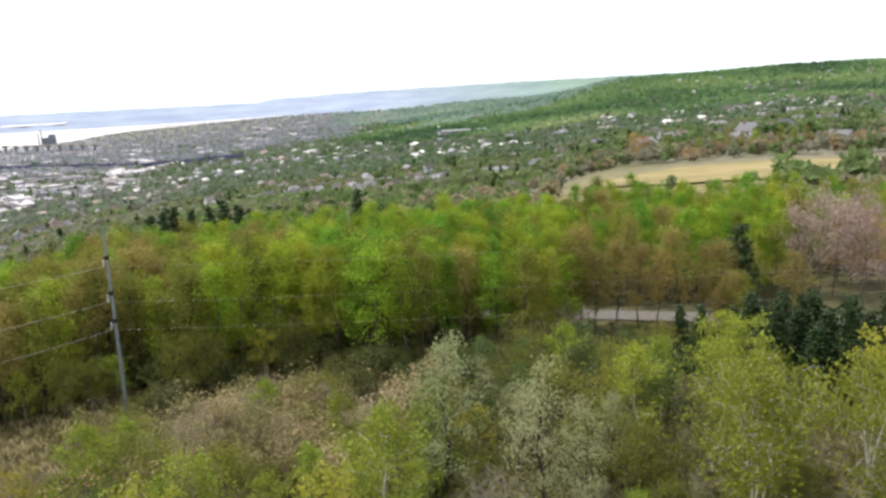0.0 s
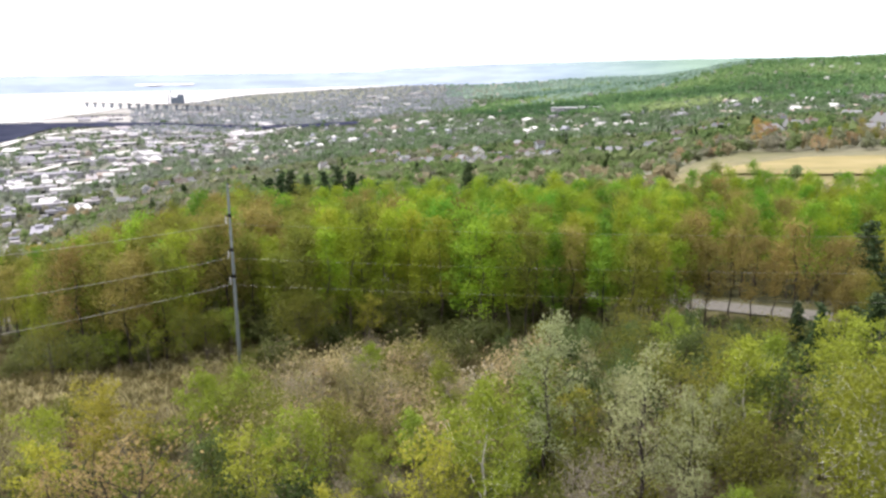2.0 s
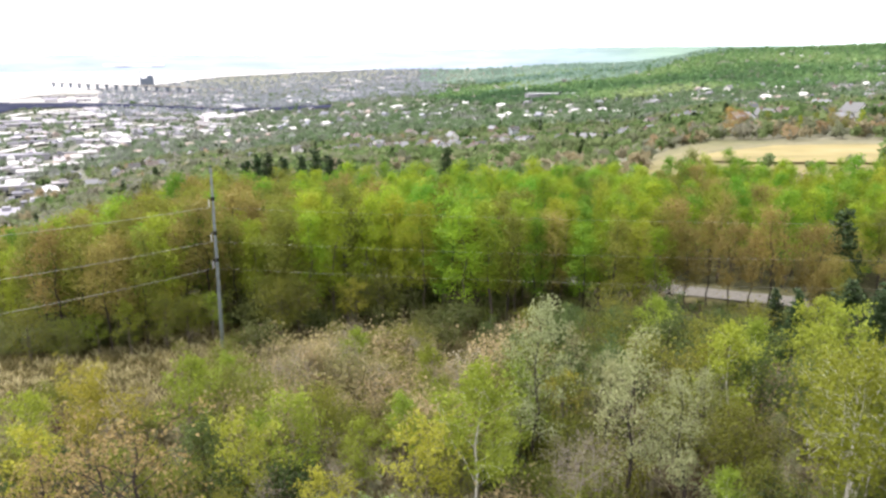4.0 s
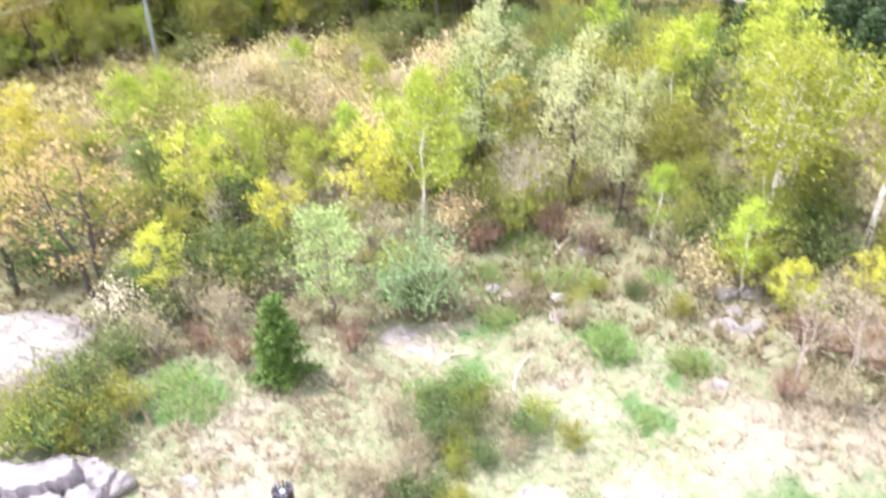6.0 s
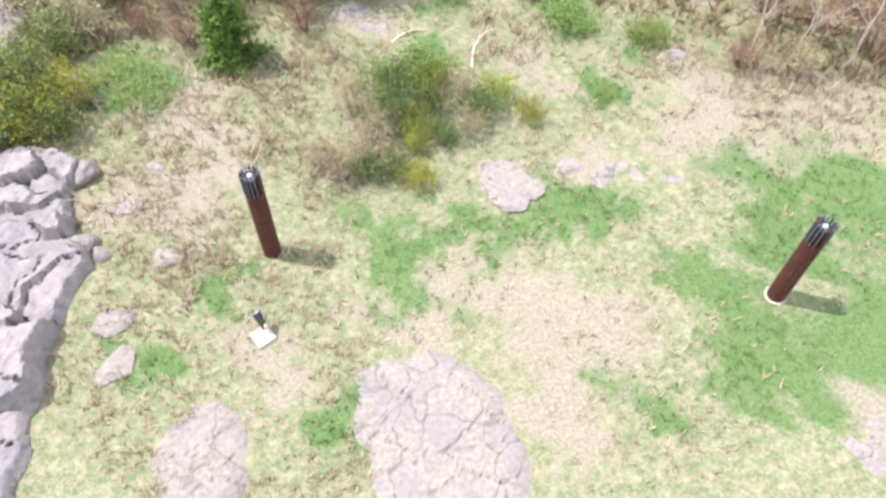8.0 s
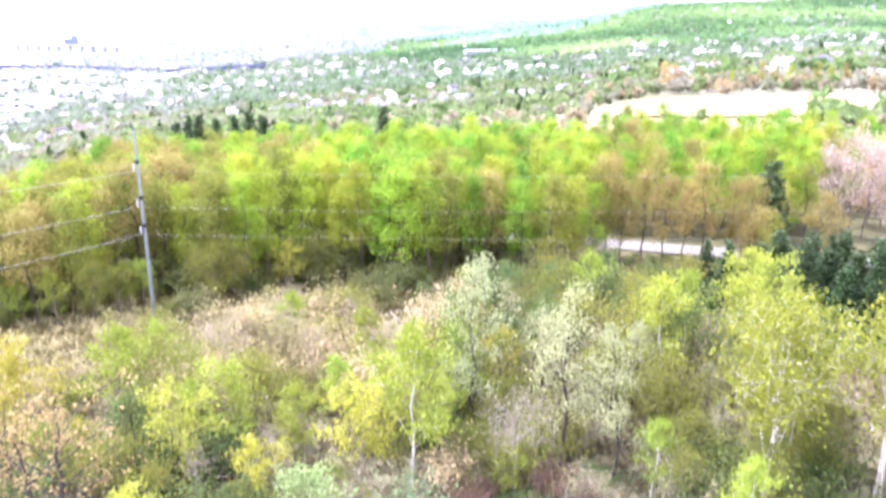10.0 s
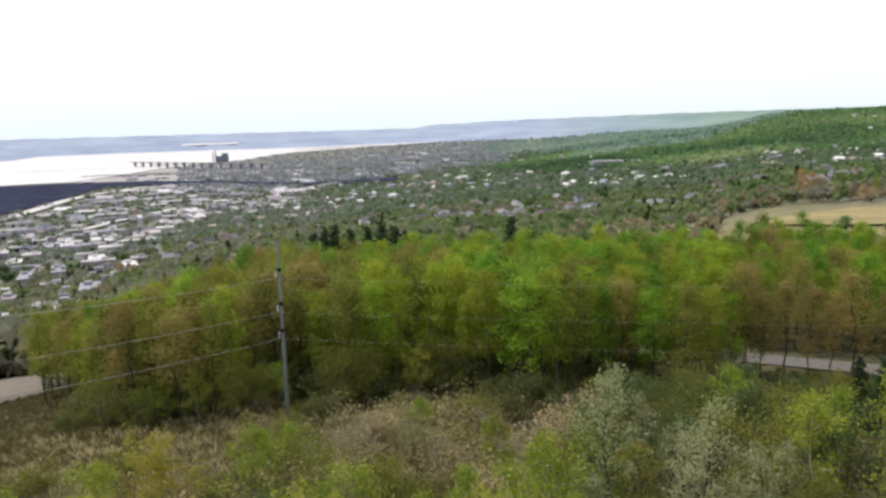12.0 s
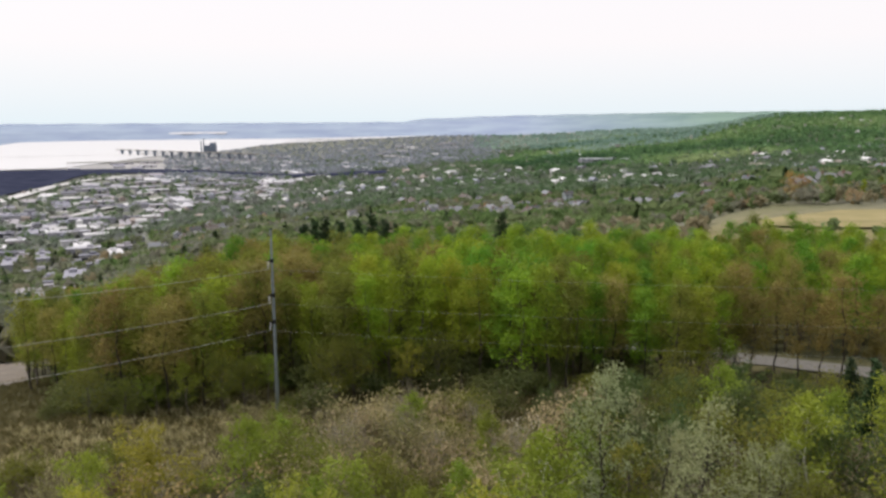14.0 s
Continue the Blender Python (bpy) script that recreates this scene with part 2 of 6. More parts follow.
def grid_mesh(name, az, rr, mat, lift=0.0, rough=0.0):
    a, r = np.meshgrid(np.radians(az), rr, indexing="ij")
    x, y = -np.sin(a) * r, np.cos(a) * r
    z = level(x, y) + lift
    if rough:
        z += rough * np.clip((r - 5) / 10, 0, 1) * (np.sin(x * 0.9 + 1.3 * np.sin(y * 0.7)) * 0.5 + np.sin(y * 1.7 + x * 0.6) * 0.3 + np.sin(x * 3.1) * np.sin(y * 2.7) * 0.25)
    me = bpy.data.meshes.new(name)
    n, m = a.shape
    idx = np.arange(n * m).reshape(n, m)
    q = np.stack([idx[:-1, :-1], idx[1:, :-1], idx[1:, 1:], idx[:-1, 1:]], -1).reshape(-1, 4)[:, ::-1]
    me.from_pydata(np.stack([x, y, z], -1).reshape(-1, 3).tolist(), [], q.tolist())
    me.polygons.foreach_set("use_smooth", [True] * len(q))
    me.materials.append(mat)
    xf, yf, rf = x.ravel(), y.ravel(), r.ravel()
    azf = np.degrees(a.ravel())
    el = np.degrees(np.arctan2(z.ravel() - 17, rf))
    sets = {"green": patches(xf, yf, GREEN), "bare": patches(xf, yf, BARE), "range": rf / 5000.0, "bearing": azf / 360 + 0.5, "rise": (el + 10) / 12}
    for key, v in sets.items():
        at = me.attributes.new(key, "FLOAT", "POINT")
        at.data.foreach_set("value", v.astype(np.float32))
    return me


kg = Mat("ground_cover", 0.95)
fine, mid, wide = kg.noise(14, 5), kg.noise(1.6, 4), kg.noise(0.25, 4)
straw = kg.ramp(fine, (0.25, (0.085, 0.081, 0.053)), (0.5, (0.135, 0.128, 0.087)), (0.75, (0.195, 0.184, 0.135)))
grass = kg.ramp(fine, (0.3, (0.024, 0.055, 0.018)), (0.7, (0.068, 0.122, 0.038)))
soil = kg.ramp(fine, (0.3, (0.10, 0.092, 0.07)), (0.7, (0.20, 0.182, 0.15)))
tuft = kg.noise(4.5, 5, 0.7)
gw = kg.mix(0.85, kg.mix(0.6, kg.attr("green"), mid, "OVERLAY"), tuft, "OVERLAY")
near = kg.mix(kg.ramp(tuft, (0.37, (0, 0, 0)), (0.64, (0.75, 0.75, 0.75))), straw, grass)
near = kg.mix(kg.ramp(kg.noise(3.2, 6, 0.8), (0.48, (0, 0, 0)), (0.74, (0.9, 0.9, 0.9))), near, (0.225, 0.208, 0.155))
near = kg.mix(kg.ramp(gw, (0.24, (0, 0, 0)), (0.7, (0.9, 0.9, 0.9))), near, grass)
bw = kg.mix(0.8, kg.mix(0.5, kg.attr("bare"), mid, "OVERLAY"), tuft, "OVERLAY")
near = kg.mix(kg.ramp(bw, (0.2, (0, 0, 0)), (0.65, (0.85, 0.85, 0.85))), near, soil)
brush = kg.ramp(kg.noise(3.0, 5), (0.3, (0.05, 0.047, 0.022)), (0.5, (0.10, 0.09, 0.045)), (0.7, (0.18, 0.155, 0.09)))
meadow = kg.ramp(kg.noise(0.9, 5), (0.35, (0.07, 0.06, 0.022)), (0.65, (0.16, 0.127, 0.055)))
slope = kg.ramp(wide, (0.35, (0.13, 0.125, 0.05)), (0.65, (0.24, 0.20, 0.09)))
litter = kg.ramp(kg.noise(1.5, 5), (0.35, (0.045, 0.045, 0.02)), (0.65, (0.09, 0.085, 0.04)))
rg = kg.attr("range")
outer = kg.mix(kg.ramp(rg, (27 / 5000, (0, 0, 0)), (40 / 5000, (1, 1, 1))), near, brush)
outer = kg.mix(kg.ramp(rg, (46 / 5000, (0, 0, 0)), (52 / 5000, (1, 1, 1))), outer, meadow)
outer = kg.mix(kg.ramp(rg, (100 / 5000, (0, 0, 0)), (115 / 5000, (1, 1, 1))), outer, slope)
outer = kg.mix(kg.ramp(rg, (60 / 5000, (0, 0, 0)), (63 / 5000, (1, 1, 1)), (118 / 5000, (1, 1, 1)), (135 / 5000, (0, 0, 0))), outer, litter)
town = kg.ramp(kg.noise(0.02, 6, 0.7), (0.35, (0.08, 0.10, 0.06)), (0.5, (0.15, 0.155, 0.12)), (0.65, (0.21, 0.21, 0.19)))
outer = kg.mix(kg.ramp(rg, (200 / 5000, (0, 0, 0)), (330 / 5000, (1, 1, 1))), outer, town)
flats = kg.ramp(kg.noise(0.008, 5, 0.6), (0.35, (0.26, 0.26, 0.25)), (0.65, (0.40, 0.385, 0.38)))
on_flats = kg.mix(1.0, kg.ramp(rg, (2350 / 5000, (0, 0, 0)), (2600 / 5000, (1, 1, 1))), kg.ramp(kg.attr("bearing"), (0.5 + 15 / 360, (0, 0, 0)), (0.5 + 20 / 360, (1, 1, 1))), "MULTIPLY")
outer = kg.mix(on_flats, outer, flats)
kg.color(outer).bump(fine, 0.5, 0.06)

az_fine = np.concatenate([np.arange(-180, -48, 4.0), np.arange(-48, 48, 0.3), np.arange(48, 180.1, 4.0)])
rr = np.concatenate([np.arange(0.001, 30, 0.4), np.arange(30, 70, 1.2), np.geomspace(70, 4700, 90)])
ground = new("ground", grid_mesh("ground", az_fine, rr, kg.m, 0, 0.10))
tagged(ground, "dry straw-coloured grass with green patches running down to the town", "ground", kind="structure")

# ---- builders ----


def mesh_of(name, verts, faces, mat, smooth=False):
    me = bpy.data.meshes.new(name)
    me.from_pydata(verts.tolist() if hasattr(verts, "tolist") else verts, [], faces.tolist() if hasattr(faces, "tolist") else faces)
    for k in (mat if isinstance(mat, (list, tuple)) else [mat]):
        me.materials.append(k)
    if smooth:
        me.polygons.foreach_set("use_smooth", [True] * len(me.polygons))
    return me


def part(name, data, mat, parent, label=""):
    """Links a bmesh or a mesh as one mesh object under a thing or a part."""
    if isinstance(data, bmesh.types.BMesh):
        me = bpy.data.meshes.new(name)
        data.to_mesh(me)
        data.free()
        me.materials.append(mat)
    else:
        me = data
    ob = new(name, me)
    ob.parent = parent
    return tagged(ob, label)


def box(bm, x, y, z, sx, sy, sz, bevel=0.0, rz=0.0):
    """A box centred at x, y with its foot at z."""
    got = bmesh.ops.create_cube(bm, size=1, matrix=pose(x, y, z + sz / 2, 0, 0, rz) @ Matrix.Diagonal((sx, sy, sz, 1)))
    if bevel:
        edges = {e for v in got["verts"] for e in v.link_edges}
        bmesh.ops.bevel(bm, geom=list(edges), offset=bevel, segments=2, affect="EDGES")
    return bm


def rod(bm, a, b, r1, r2=None, sides=8):
    a, b = Vector(a), Vector(b)
    d = b - a
    m = Matrix.Translation((a + b) / 2) @ d.to_track_quat("Z", "Y").to_matrix().to_4x4()
    bmesh.ops.create_cone(bm, cap_ends=True, segments=sides, radius1=r1, radius2=r1 if r2 is None else r2, depth=d.length, matrix=m)
    return bm


class Tubes:
    """Gathers tapered branches into one mesh."""

    def __init__(self, sides=5):
        self.v, self.f, self.k, self.s = [], [], 0, sides

    def add(self, pts, radii):
        pts = np.asarray(pts, float)
        s = self.s
        ang = np.arange(s) * 2 * np.pi / s
        for i, (p, r) in enumerate(zip(pts, radii)):
            d = pts[min(i + 1, len(pts) - 1)] - pts[max(i - 1, 0)]
            d /= np.linalg.norm(d) + 1e-9
            u = np.cross(d, (1, 0, 0) if abs(d[0]) < 0.8 else (0, 1, 0))
            u /= np.linalg.norm(u)
            w = np.cross(d, u)
            for a in ang:
                self.v.append(p + r * (np.cos(a) * u + np.sin(a) * w))
        for i in range(len(pts) - 1):
            b = self.k + i * s
            for j in range(s):
                self.f.append((b + j, b + (j + 1) % s, b + s + (j + 1) % s, b + s + j))
        self.k += len(pts) * s

    def mesh(self, name, mat):
        return mesh_of(name, np.array(self.v), self.f, mat, True)


def leaves(rng, centres, size, flat=0.0, single=False):
    """A small bent leaf clump (two triangles, or one for far trees) at every centre."""
    n = len(centres)
    u = rng.normal(size=(n, 3))
    u[:, 2] *= 1 - flat
    u /= np.linalg.norm(u, axis=1)[:, None]
    w = np.cross(u, rng.normal(size=(n, 3)))
    w /= np.linalg.norm(w, axis=1)[:, None]
    s = (size * rng.uniform(0.6, 1.35, n))[:, None]
    b = np.cross(u, w) * s * 0.25
    v = np.stack([centres - u * s * 0.5, centres + w * s * 0.42 + b, centres + u * s * 0.5, centres - w * s * 0.42 + b], 1).reshape(-1, 3)
    k = np.arange(n)[:, None] * 4
    if single:
        v = v.reshape(-1, 4, 3)[:, :3].reshape(-1, 3)
        return v, np.arange(n * 3).reshape(-1, 3)
    f = np.concatenate([k + [0, 1, 2], k + [0, 2, 3]], 0)
    return v, f


def broadleaf(seed, height, width, crown_from=0.3, stems=1, limbs=14, n_leaves=3000, leaf=0.13, lean=0.0, droop=0.0, round_top=0.8, twiggy=1.0, scatter=0.22, sides=4, thick=0.014, single=False, limb=0.3):
    """Trunk and crown arrays of a tree: stems fork into limbs and twigs, leaves gather round the twigs."""
    rng = np.random.default_rng(seed)
    tubes, tips = Tubes(sides), []
    for s in range(stems):
        off = rng.normal(size=2) * 0.10 * (stems > 1) * height / 5
        h = height * rng.uniform(0.82, 1.0) if s else height
        spread = rng.normal(size=2) * (0.075 * h if stems > 1 else 0.04 * h) + np.array([lean * h, 0])
        steps = 7
        pts = [np.array([off[0] + spread[0] * (k / steps) ** 1.4 + rng.normal() * 0.012 * h * (k > 0), off[1] + spread[1] * (k / steps) ** 1.4 + rng.normal() * 0.012 * h * (k > 0), -0.25 + (h * 0.97 + 0.25) * k / steps]) for k in range(steps + 1)]
        r0 = thick * h * (0.8 if stems > 1 else 1.0)
        tubes.add(pts, [max(r0 * (1 - k / steps) ** 0.8, 0.008) for k in range(steps + 1)])
        pts = np.array(pts)
        nl = max(4, int(limbs / stems ** 0.5))
        for i in range(nl):
            f = crown_from + (0.96 - crown_from) * (i + rng.uniform(0, 1)) / nl
            base = np.array([np.interp(f * h, pts[:, 2], pts[:, c]) for c in range(3)])
            a = rng.uniform(0, 2 * np.pi)
            rel = (f - crown_from) / (1 - crown_from)
            reach = width * 0.5 * (np.sin(np.pi * min(1, (0.18 + 0.82 * rel) ** round_top)) * 0.85 + 0.18) * rng.uniform(0.65, 1.15)
            up = reach * (rng.uniform(0.35, 0.9) - droop)
            mid_ = base + np.array([np.cos(a) * reach * 0.5, np.sin(a) * reach * 0.5, up * 0.62])
            end = base + np.array([np.cos(a) * reach, np.sin(a) * reach, up])
            rl = max(r0 * limb * (1 - f * 0.7), 0.006)
            tubes.add([base, mid_, end], [rl, rl * 0.6, 0.006])
            for k in range(int(4 * twiggy)):
                q = rng.uniform(0.3, 1.0)
                p0 = base + (end - base) * q + np.array([0, 0, 0.1 * up * np.sin(np.pi * q)])
                d = rng.normal(size=3) * reach * 0.24 + np.array([0, 0, reach * (0.16 - droop * 0.5)])
                tubes.add([p0, p0 + d], [rl * 0.35, 0.005])
                tips += [p0, p0 + d * 0.5, p0 + d, p0 + d * 1.1]
            tips += [mid_, end]
        tips += [pts[-1], pts[-1] * 0.99]
    tips = np.array(tips)
    c = tips[rng.integers(0, len(tips), n_leaves)] + rng.normal(size=(n_leaves, 3)) * scatter * np.array([1, 1, 0.85])
    c[:, 2] = np.maximum(c[:, 2], height * 0.05)
    lv, lf = leaves(rng, c, leaf, 0.0, single)
    return tubes, lv, lf


def tree(name, arrays, bark, leaf, label, category="tree", trunk="trunk", crown="crown"):
    tubes, lv, lf = arrays
    root = new(name)
    part(trunk, tubes.mesh(trunk, bark), bark, root)
    part(crown, mesh_of(crown, lv, lf, leaf), leaf, root)
    return tagged(root, label, category)


def conifer(seed, height, width, n_leaves=3500, leaf=0.16, tiers=16, bare=0.06, ragged=0.25):
    rng = np.random.default_rng(seed)
    tubes, cs = Tubes(5), []
    tubes.add([(0, 0, -0.2), (0.02, 0, height * 0.5), (0, 0.02, height * 0.98)], [0.018 * height, 0.011 * height, 0.01])
    for i in range(tiers):
        f = bare + (0.97 - bare) * i / tiers
        for j in range(7):
            a = rng.uniform(0, 2 * np.pi)
            reach = width * 0.5 * (1 - f) ** 0.85 * rng.uniform(1 - ragged, 1.1) + 0.05
            b = np.array([0, 0, f * height])
            e = b + np.array([np.cos(a) * reach, np.sin(a) * reach, -0.12 * reach + 0.1])
            tubes.add([b, e], [0.006 * height * (1 - f) + 0.006, 0.004])
            m = max(4, int(n_leaves * reach / (width * 0.5) / (tiers * 3.4)))
            q = rng.uniform(0.05, 1.05, m)[:, None]
            cs.append(b + (e - b) * q + rng.normal(size=(m, 3)) * np.array([0.09, 0.09, 0.06]) * width * 0.55)
    lv, lf = leaves(rng, np.concatenate(cs), leaf, 0.3)
    return tubes, lv, lf


def shrub(seed, height, width, stems=16, n_leaves=900, leaf=0.09, spread=1.0, scatter=0.16):
    rng = np.random.default_rng(seed)
    tubes, tips = Tubes(3), []
    for i in range(stems):
        a, q = rng.uniform(0, 2 * np.pi), rng.uniform(0.15, 1) ** 0.7
        b = np.array([np.cos(a), np.sin(a), 0]) * width * 0.16 * q
        e = np.array([np.cos(a) * width * 0.5 * q * spread, np.sin(a) * width * 0.5 * q * spread, height * rng.uniform(0.65, 1.0) * (1 - 0.45 * q * q)])
        m = (b + e) / 2 + np.array([0, 0, height * 0.13])
        tubes.add([b - np.array([0, 0, 0.1]), m, e], [0.018, 0.012, 0.004])
        tips += [m, e, (m + e) / 2]
        for k in range(4):
            p0 = m + (e - m) * rng.uniform(-0.5, 0.9)
            d = rng.normal(size=3) * 0.16 * width + np.array([0, 0, 0.14 * height])
            tubes.add([p0, p0 + d], [0.009, 0.003])
            tips += [p0 + d, p0 + d * 0.6]
    tips = np.array(tips)
    c = tips[rng.integers(0, len(tips), n_leaves)] + rng.normal(size=(n_leaves, 3)) * scatter * np.array([1, 1, 0.8])
    c[:, 2] = np.maximum(c[:, 2], 0.05)
    lv, lf = leaves(rng, c, leaf)
    return tubes, lv, lf


def at(x, y, turn=0.0, s=1.0, sink=0.0, sz=None):
    z = float(level(np.array(float(x)), np.array(float(y))))
    return pose(x, y, z - sink, 0, 0, turn) @ Matrix.Diagonal((s, s, sz or s, 1))


BLEACHED = plain("bleached_bark", (0.31, 0.275, 0.24), 0.85, vary=0.25, scale=9)

# ---- young trees and bushes below the lookout ----
KIND = {}


def template(key, fn):
    """First one of a kind, kept to be copied; placed when first used."""
    KIND[key] = [fn, None]


def put(key, m, label="", group=""):
    fn, ob = KIND[key]
    if ob is None:
        ob = fn()
        KIND[key][1] = ob
        ob.matrix_basis = m
        made = ob
    else:
        made = copy_thing(ob, Matrix.Identity(4))
        made.matrix_basis = m
    return tagged(made, label, "", group)


def sort(key, name, maker, bark, leaf, label, category="tree", n=3):
    for i in range(n):
        template(f"{key}{i}", lambda i=i: tree(name, maker(i), bark, LEAF[leaf], label, category))


sort("yellow", "young_aspen", lambda i: broadleaf(11 + i, 5, 3.3, 0.24, 1 + i % 2, 20, 1750, 0.125, scatter=0.15), TWIG, "yellow", "young aspen with fresh yellow-green leaves on a dry slope")
sort("lime", "young_aspen", lambda i: broadleaf(21 + i, 5, 3.0, 0.22, 1 + i % 2, 20, 1750, 0.125, scatter=0.15), TWIG, "lime", "young aspen with light green leaves on a dry slope")
sort("mint", "young_maple", lambda i: broadleaf(37 + i, 5, 3.4, 0.12, 1, 24, 2300, 0.125, scatter=0.2), BARK, "mint", "small pale green maple among dry brush", n=1)
sort("green", "young_maple", lambda i: broadleaf(31 + i, 5, 4.0, 0.15, 1, 20, 3000, 0.12), BARK, "spring", "small bright green maple among dry brush")
sort("olive", "alder", lambda i: broadleaf(41 + i, 4, 3.6, 0.12, 3, 20, 2000, 0.11), BARK, "olive", "olive-green alder with several thin stems", n=3)
sort("deep", "alder", lambda i: broadleaf(46 + i, 5, 3.6, 0.1, 2, 20, 2200, 0.13), BARK_DARK, "deep", "dark green alder among pale poplars", n=2)
sort("bronze", "oak_sapling", lambda i: broadleaf(51 + i, 5, 5.0, 0.2, 2, 22, 1250, 0.12, thick=0.034, scatter=0.17), BARK_DARK, "bronze", "young oak with bronze-coloured opening buds", n=2)
sort("pale", "poplar", lambda i: broadleaf(61 + i, 7, 3.0, 0.2, 1, 30, 3000, 0.085, thick=0.014, scatter=0.16), BARK_DARK, "silver", "slender poplar with silvery pale buds", n=3)
sort("birch", "birch_tree", lambda i: broadleaf(71 + i, 7.5, 4.2, 0.40, 3 + i, 26, 4600, 0.12, droop=0.1, scatter=0.22, thick=0.011, limb=0.12), BARK_BIRCH, "birch", "white-stemmed birch clump with light green leaves", n=2)
sort("slim", "birch_tree", lambda i: broadleaf(81 + i, 5.5, 2.6, 0.25, 1, 16, 2600, 0.115, scatter=0.2, limb=0.2), BARK_BIRCH, "lime", "slim young birch with thin light green leaves", n=2)
sort("cedar", "cedar_tree", lambda i: conifer(91 + i, 3.2, 2.1, 5200, 0.12, 16, 0.05, 0.42), BARK_DARK, "cedar", "small dense dark green cedar in straw-coloured grass", n=1)
sort("spruce", "spruce_tree", lambda i: conifer(95 + i, 8, 3.6, 4200, 0.22, 18, 0.06), BARK_DARK, "needle", "dark green spruce among budding broadleaf trees", n=2)
sort("bush", "green_bush", lambda i: shrub(101 + i, 1.9, 2.4, 16, 1500, 0.11), TWIG, "olive", "dense olive-green bush on dry grass", "bush", 3)
sort("darkbush", "alder_bush", lambda i: shrub(105 + i, 1.9, 2.4, 20, 1500, 0.10, scatter=0.2), BARK_DARK, "deep", "dark green alder bush in shade on the slope", "bush", 2)
sort("brightbush", "green_bush", lambda i: shrub(111 + i, 0.8, 1.8, 18, 1400, 0.09, scatter=0.22), TWIG, "herb", "low bright green bush on dry grass", "bush", 2)
sort("bluebush", "willow_bush", lambda i: shrub(116 + i, 3.2, 3.0, 24, 2600, 0.10, scatter=0.25), TWIG, "bluegreen", "rounded grey-green willow bush", "bush", 1)
sort("greybush", "twiggy_bush", lambda i: shrub(121 + i, 1.6, 2.0, 34, 600, 0.08, scatter=0.12), TWIG, "twigbud", "leafless grey twiggy bush on dry grass", "bush", 3)
sort("pinkbush", "budding_bush", lambda i: shrub(131 + i, 2.6, 2.8, 22, 900, 0.12, scatter=0.2), TWIG, "pinkbud", "tall thicket bush with pinkish tan buds", "bush", 3)
sort("tanbush", "budding_bush", lambda i: shrub(136 + i, 2.4, 2.8, 22, 1000, 0.12, scatter=0.22), TWIG, "tan", "tall thicket bush with olive-tan buds", "bush", 2)
sort("blossom", "blossom_bush", lambda i: shrub(141 + i, 2.0, 2.2, 16, 420, 0.095, scatter=0.15), BARK_DARK, "blossom", "wild cherry bush with creamy white blossom", "bush", 2)
sort("redbush", "red_stemmed_bush", lambda i: shrub(151 + i, 1.5, 2.0, 40, 130, 0.06, scatter=0.1), TWIG_RED, "rust", "low bush of bare red-brown stems", "bush", 2)

sort("bare", "bare_tree", lambda i: broadleaf(171 + i, 5, 3.0, 0.3, 2, 16, 220, 0.10, twiggy=1.6, thick=0.013), BLEACHED, "twigbud", "leafless grey tree with bleached branches", n=2)
# x, y, height, kind, height of the kind
WEST_STAND = [
    (-10.4, 24.4, 5.6, "bronze0", 5), (-13.9, 31.2, 5.1, "yellow0", 5), (-11.7, 34.0, 5.3, "lime0", 5), (-9.9, 30.4, 3.8, "deep0", 5), (-15.2, 27.5, 4.6, "yellow2", 5), (-17.5, 31.0, 4.8, "lime2", 5),
    (-13.8, 24.8, 4.2, "bronze1", 5), (-17.5, 25.2, 4.4, "olive2", 4), (-19.6, 28.6, 4.4, "lime0", 5), (-21.4, 24.6, 4.6, "bronze0", 5), (-16.4, 34.6, 4.6, "yellow1", 5),
    (-8.3, 33.4, 4.2, "olive0", 4), (-12.4, 28.2, 3.4, "olive1", 4),
]
MIDDLE_WEST = [
    (-7.5, 28.3, 4.5, "yellow1", 5), (-5.7, 30.2, 4.8, "lime1", 5), (-7.9, 22.9, 3.3, "yellow2", 5), (-4.0, 25.7, 3.4, "yellow0", 5), (-2.1, 21.9, 4.2, "mint0", 5), (-2.9, 29.6, 3.7, "lime2", 5),
    (-0.7, 27.6, 4.6, "yellow1", 5), (1.3, 27.5, 6.6, "slim0", 5.5), (0.7, 21.7, 3.3, "bluebush0", 3.2), (-5.0, 24.0, 2.4, "deep1", 5), (-6.4, 25.9, 3.0, "bare0", 5), (-8.0, 25.8, 2.6, "olive1", 4),
    (-5.6, 33.2, 4.0, "olive1", 4), (-1.6, 32.6, 3.9, "lime0", 5), (-2.0, 25.0, 2.6, "olive0", 4), (0.2, 31.6, 4.2, "lime1", 5), (-3.9, 28.0, 2.9, "bare1", 5),
]
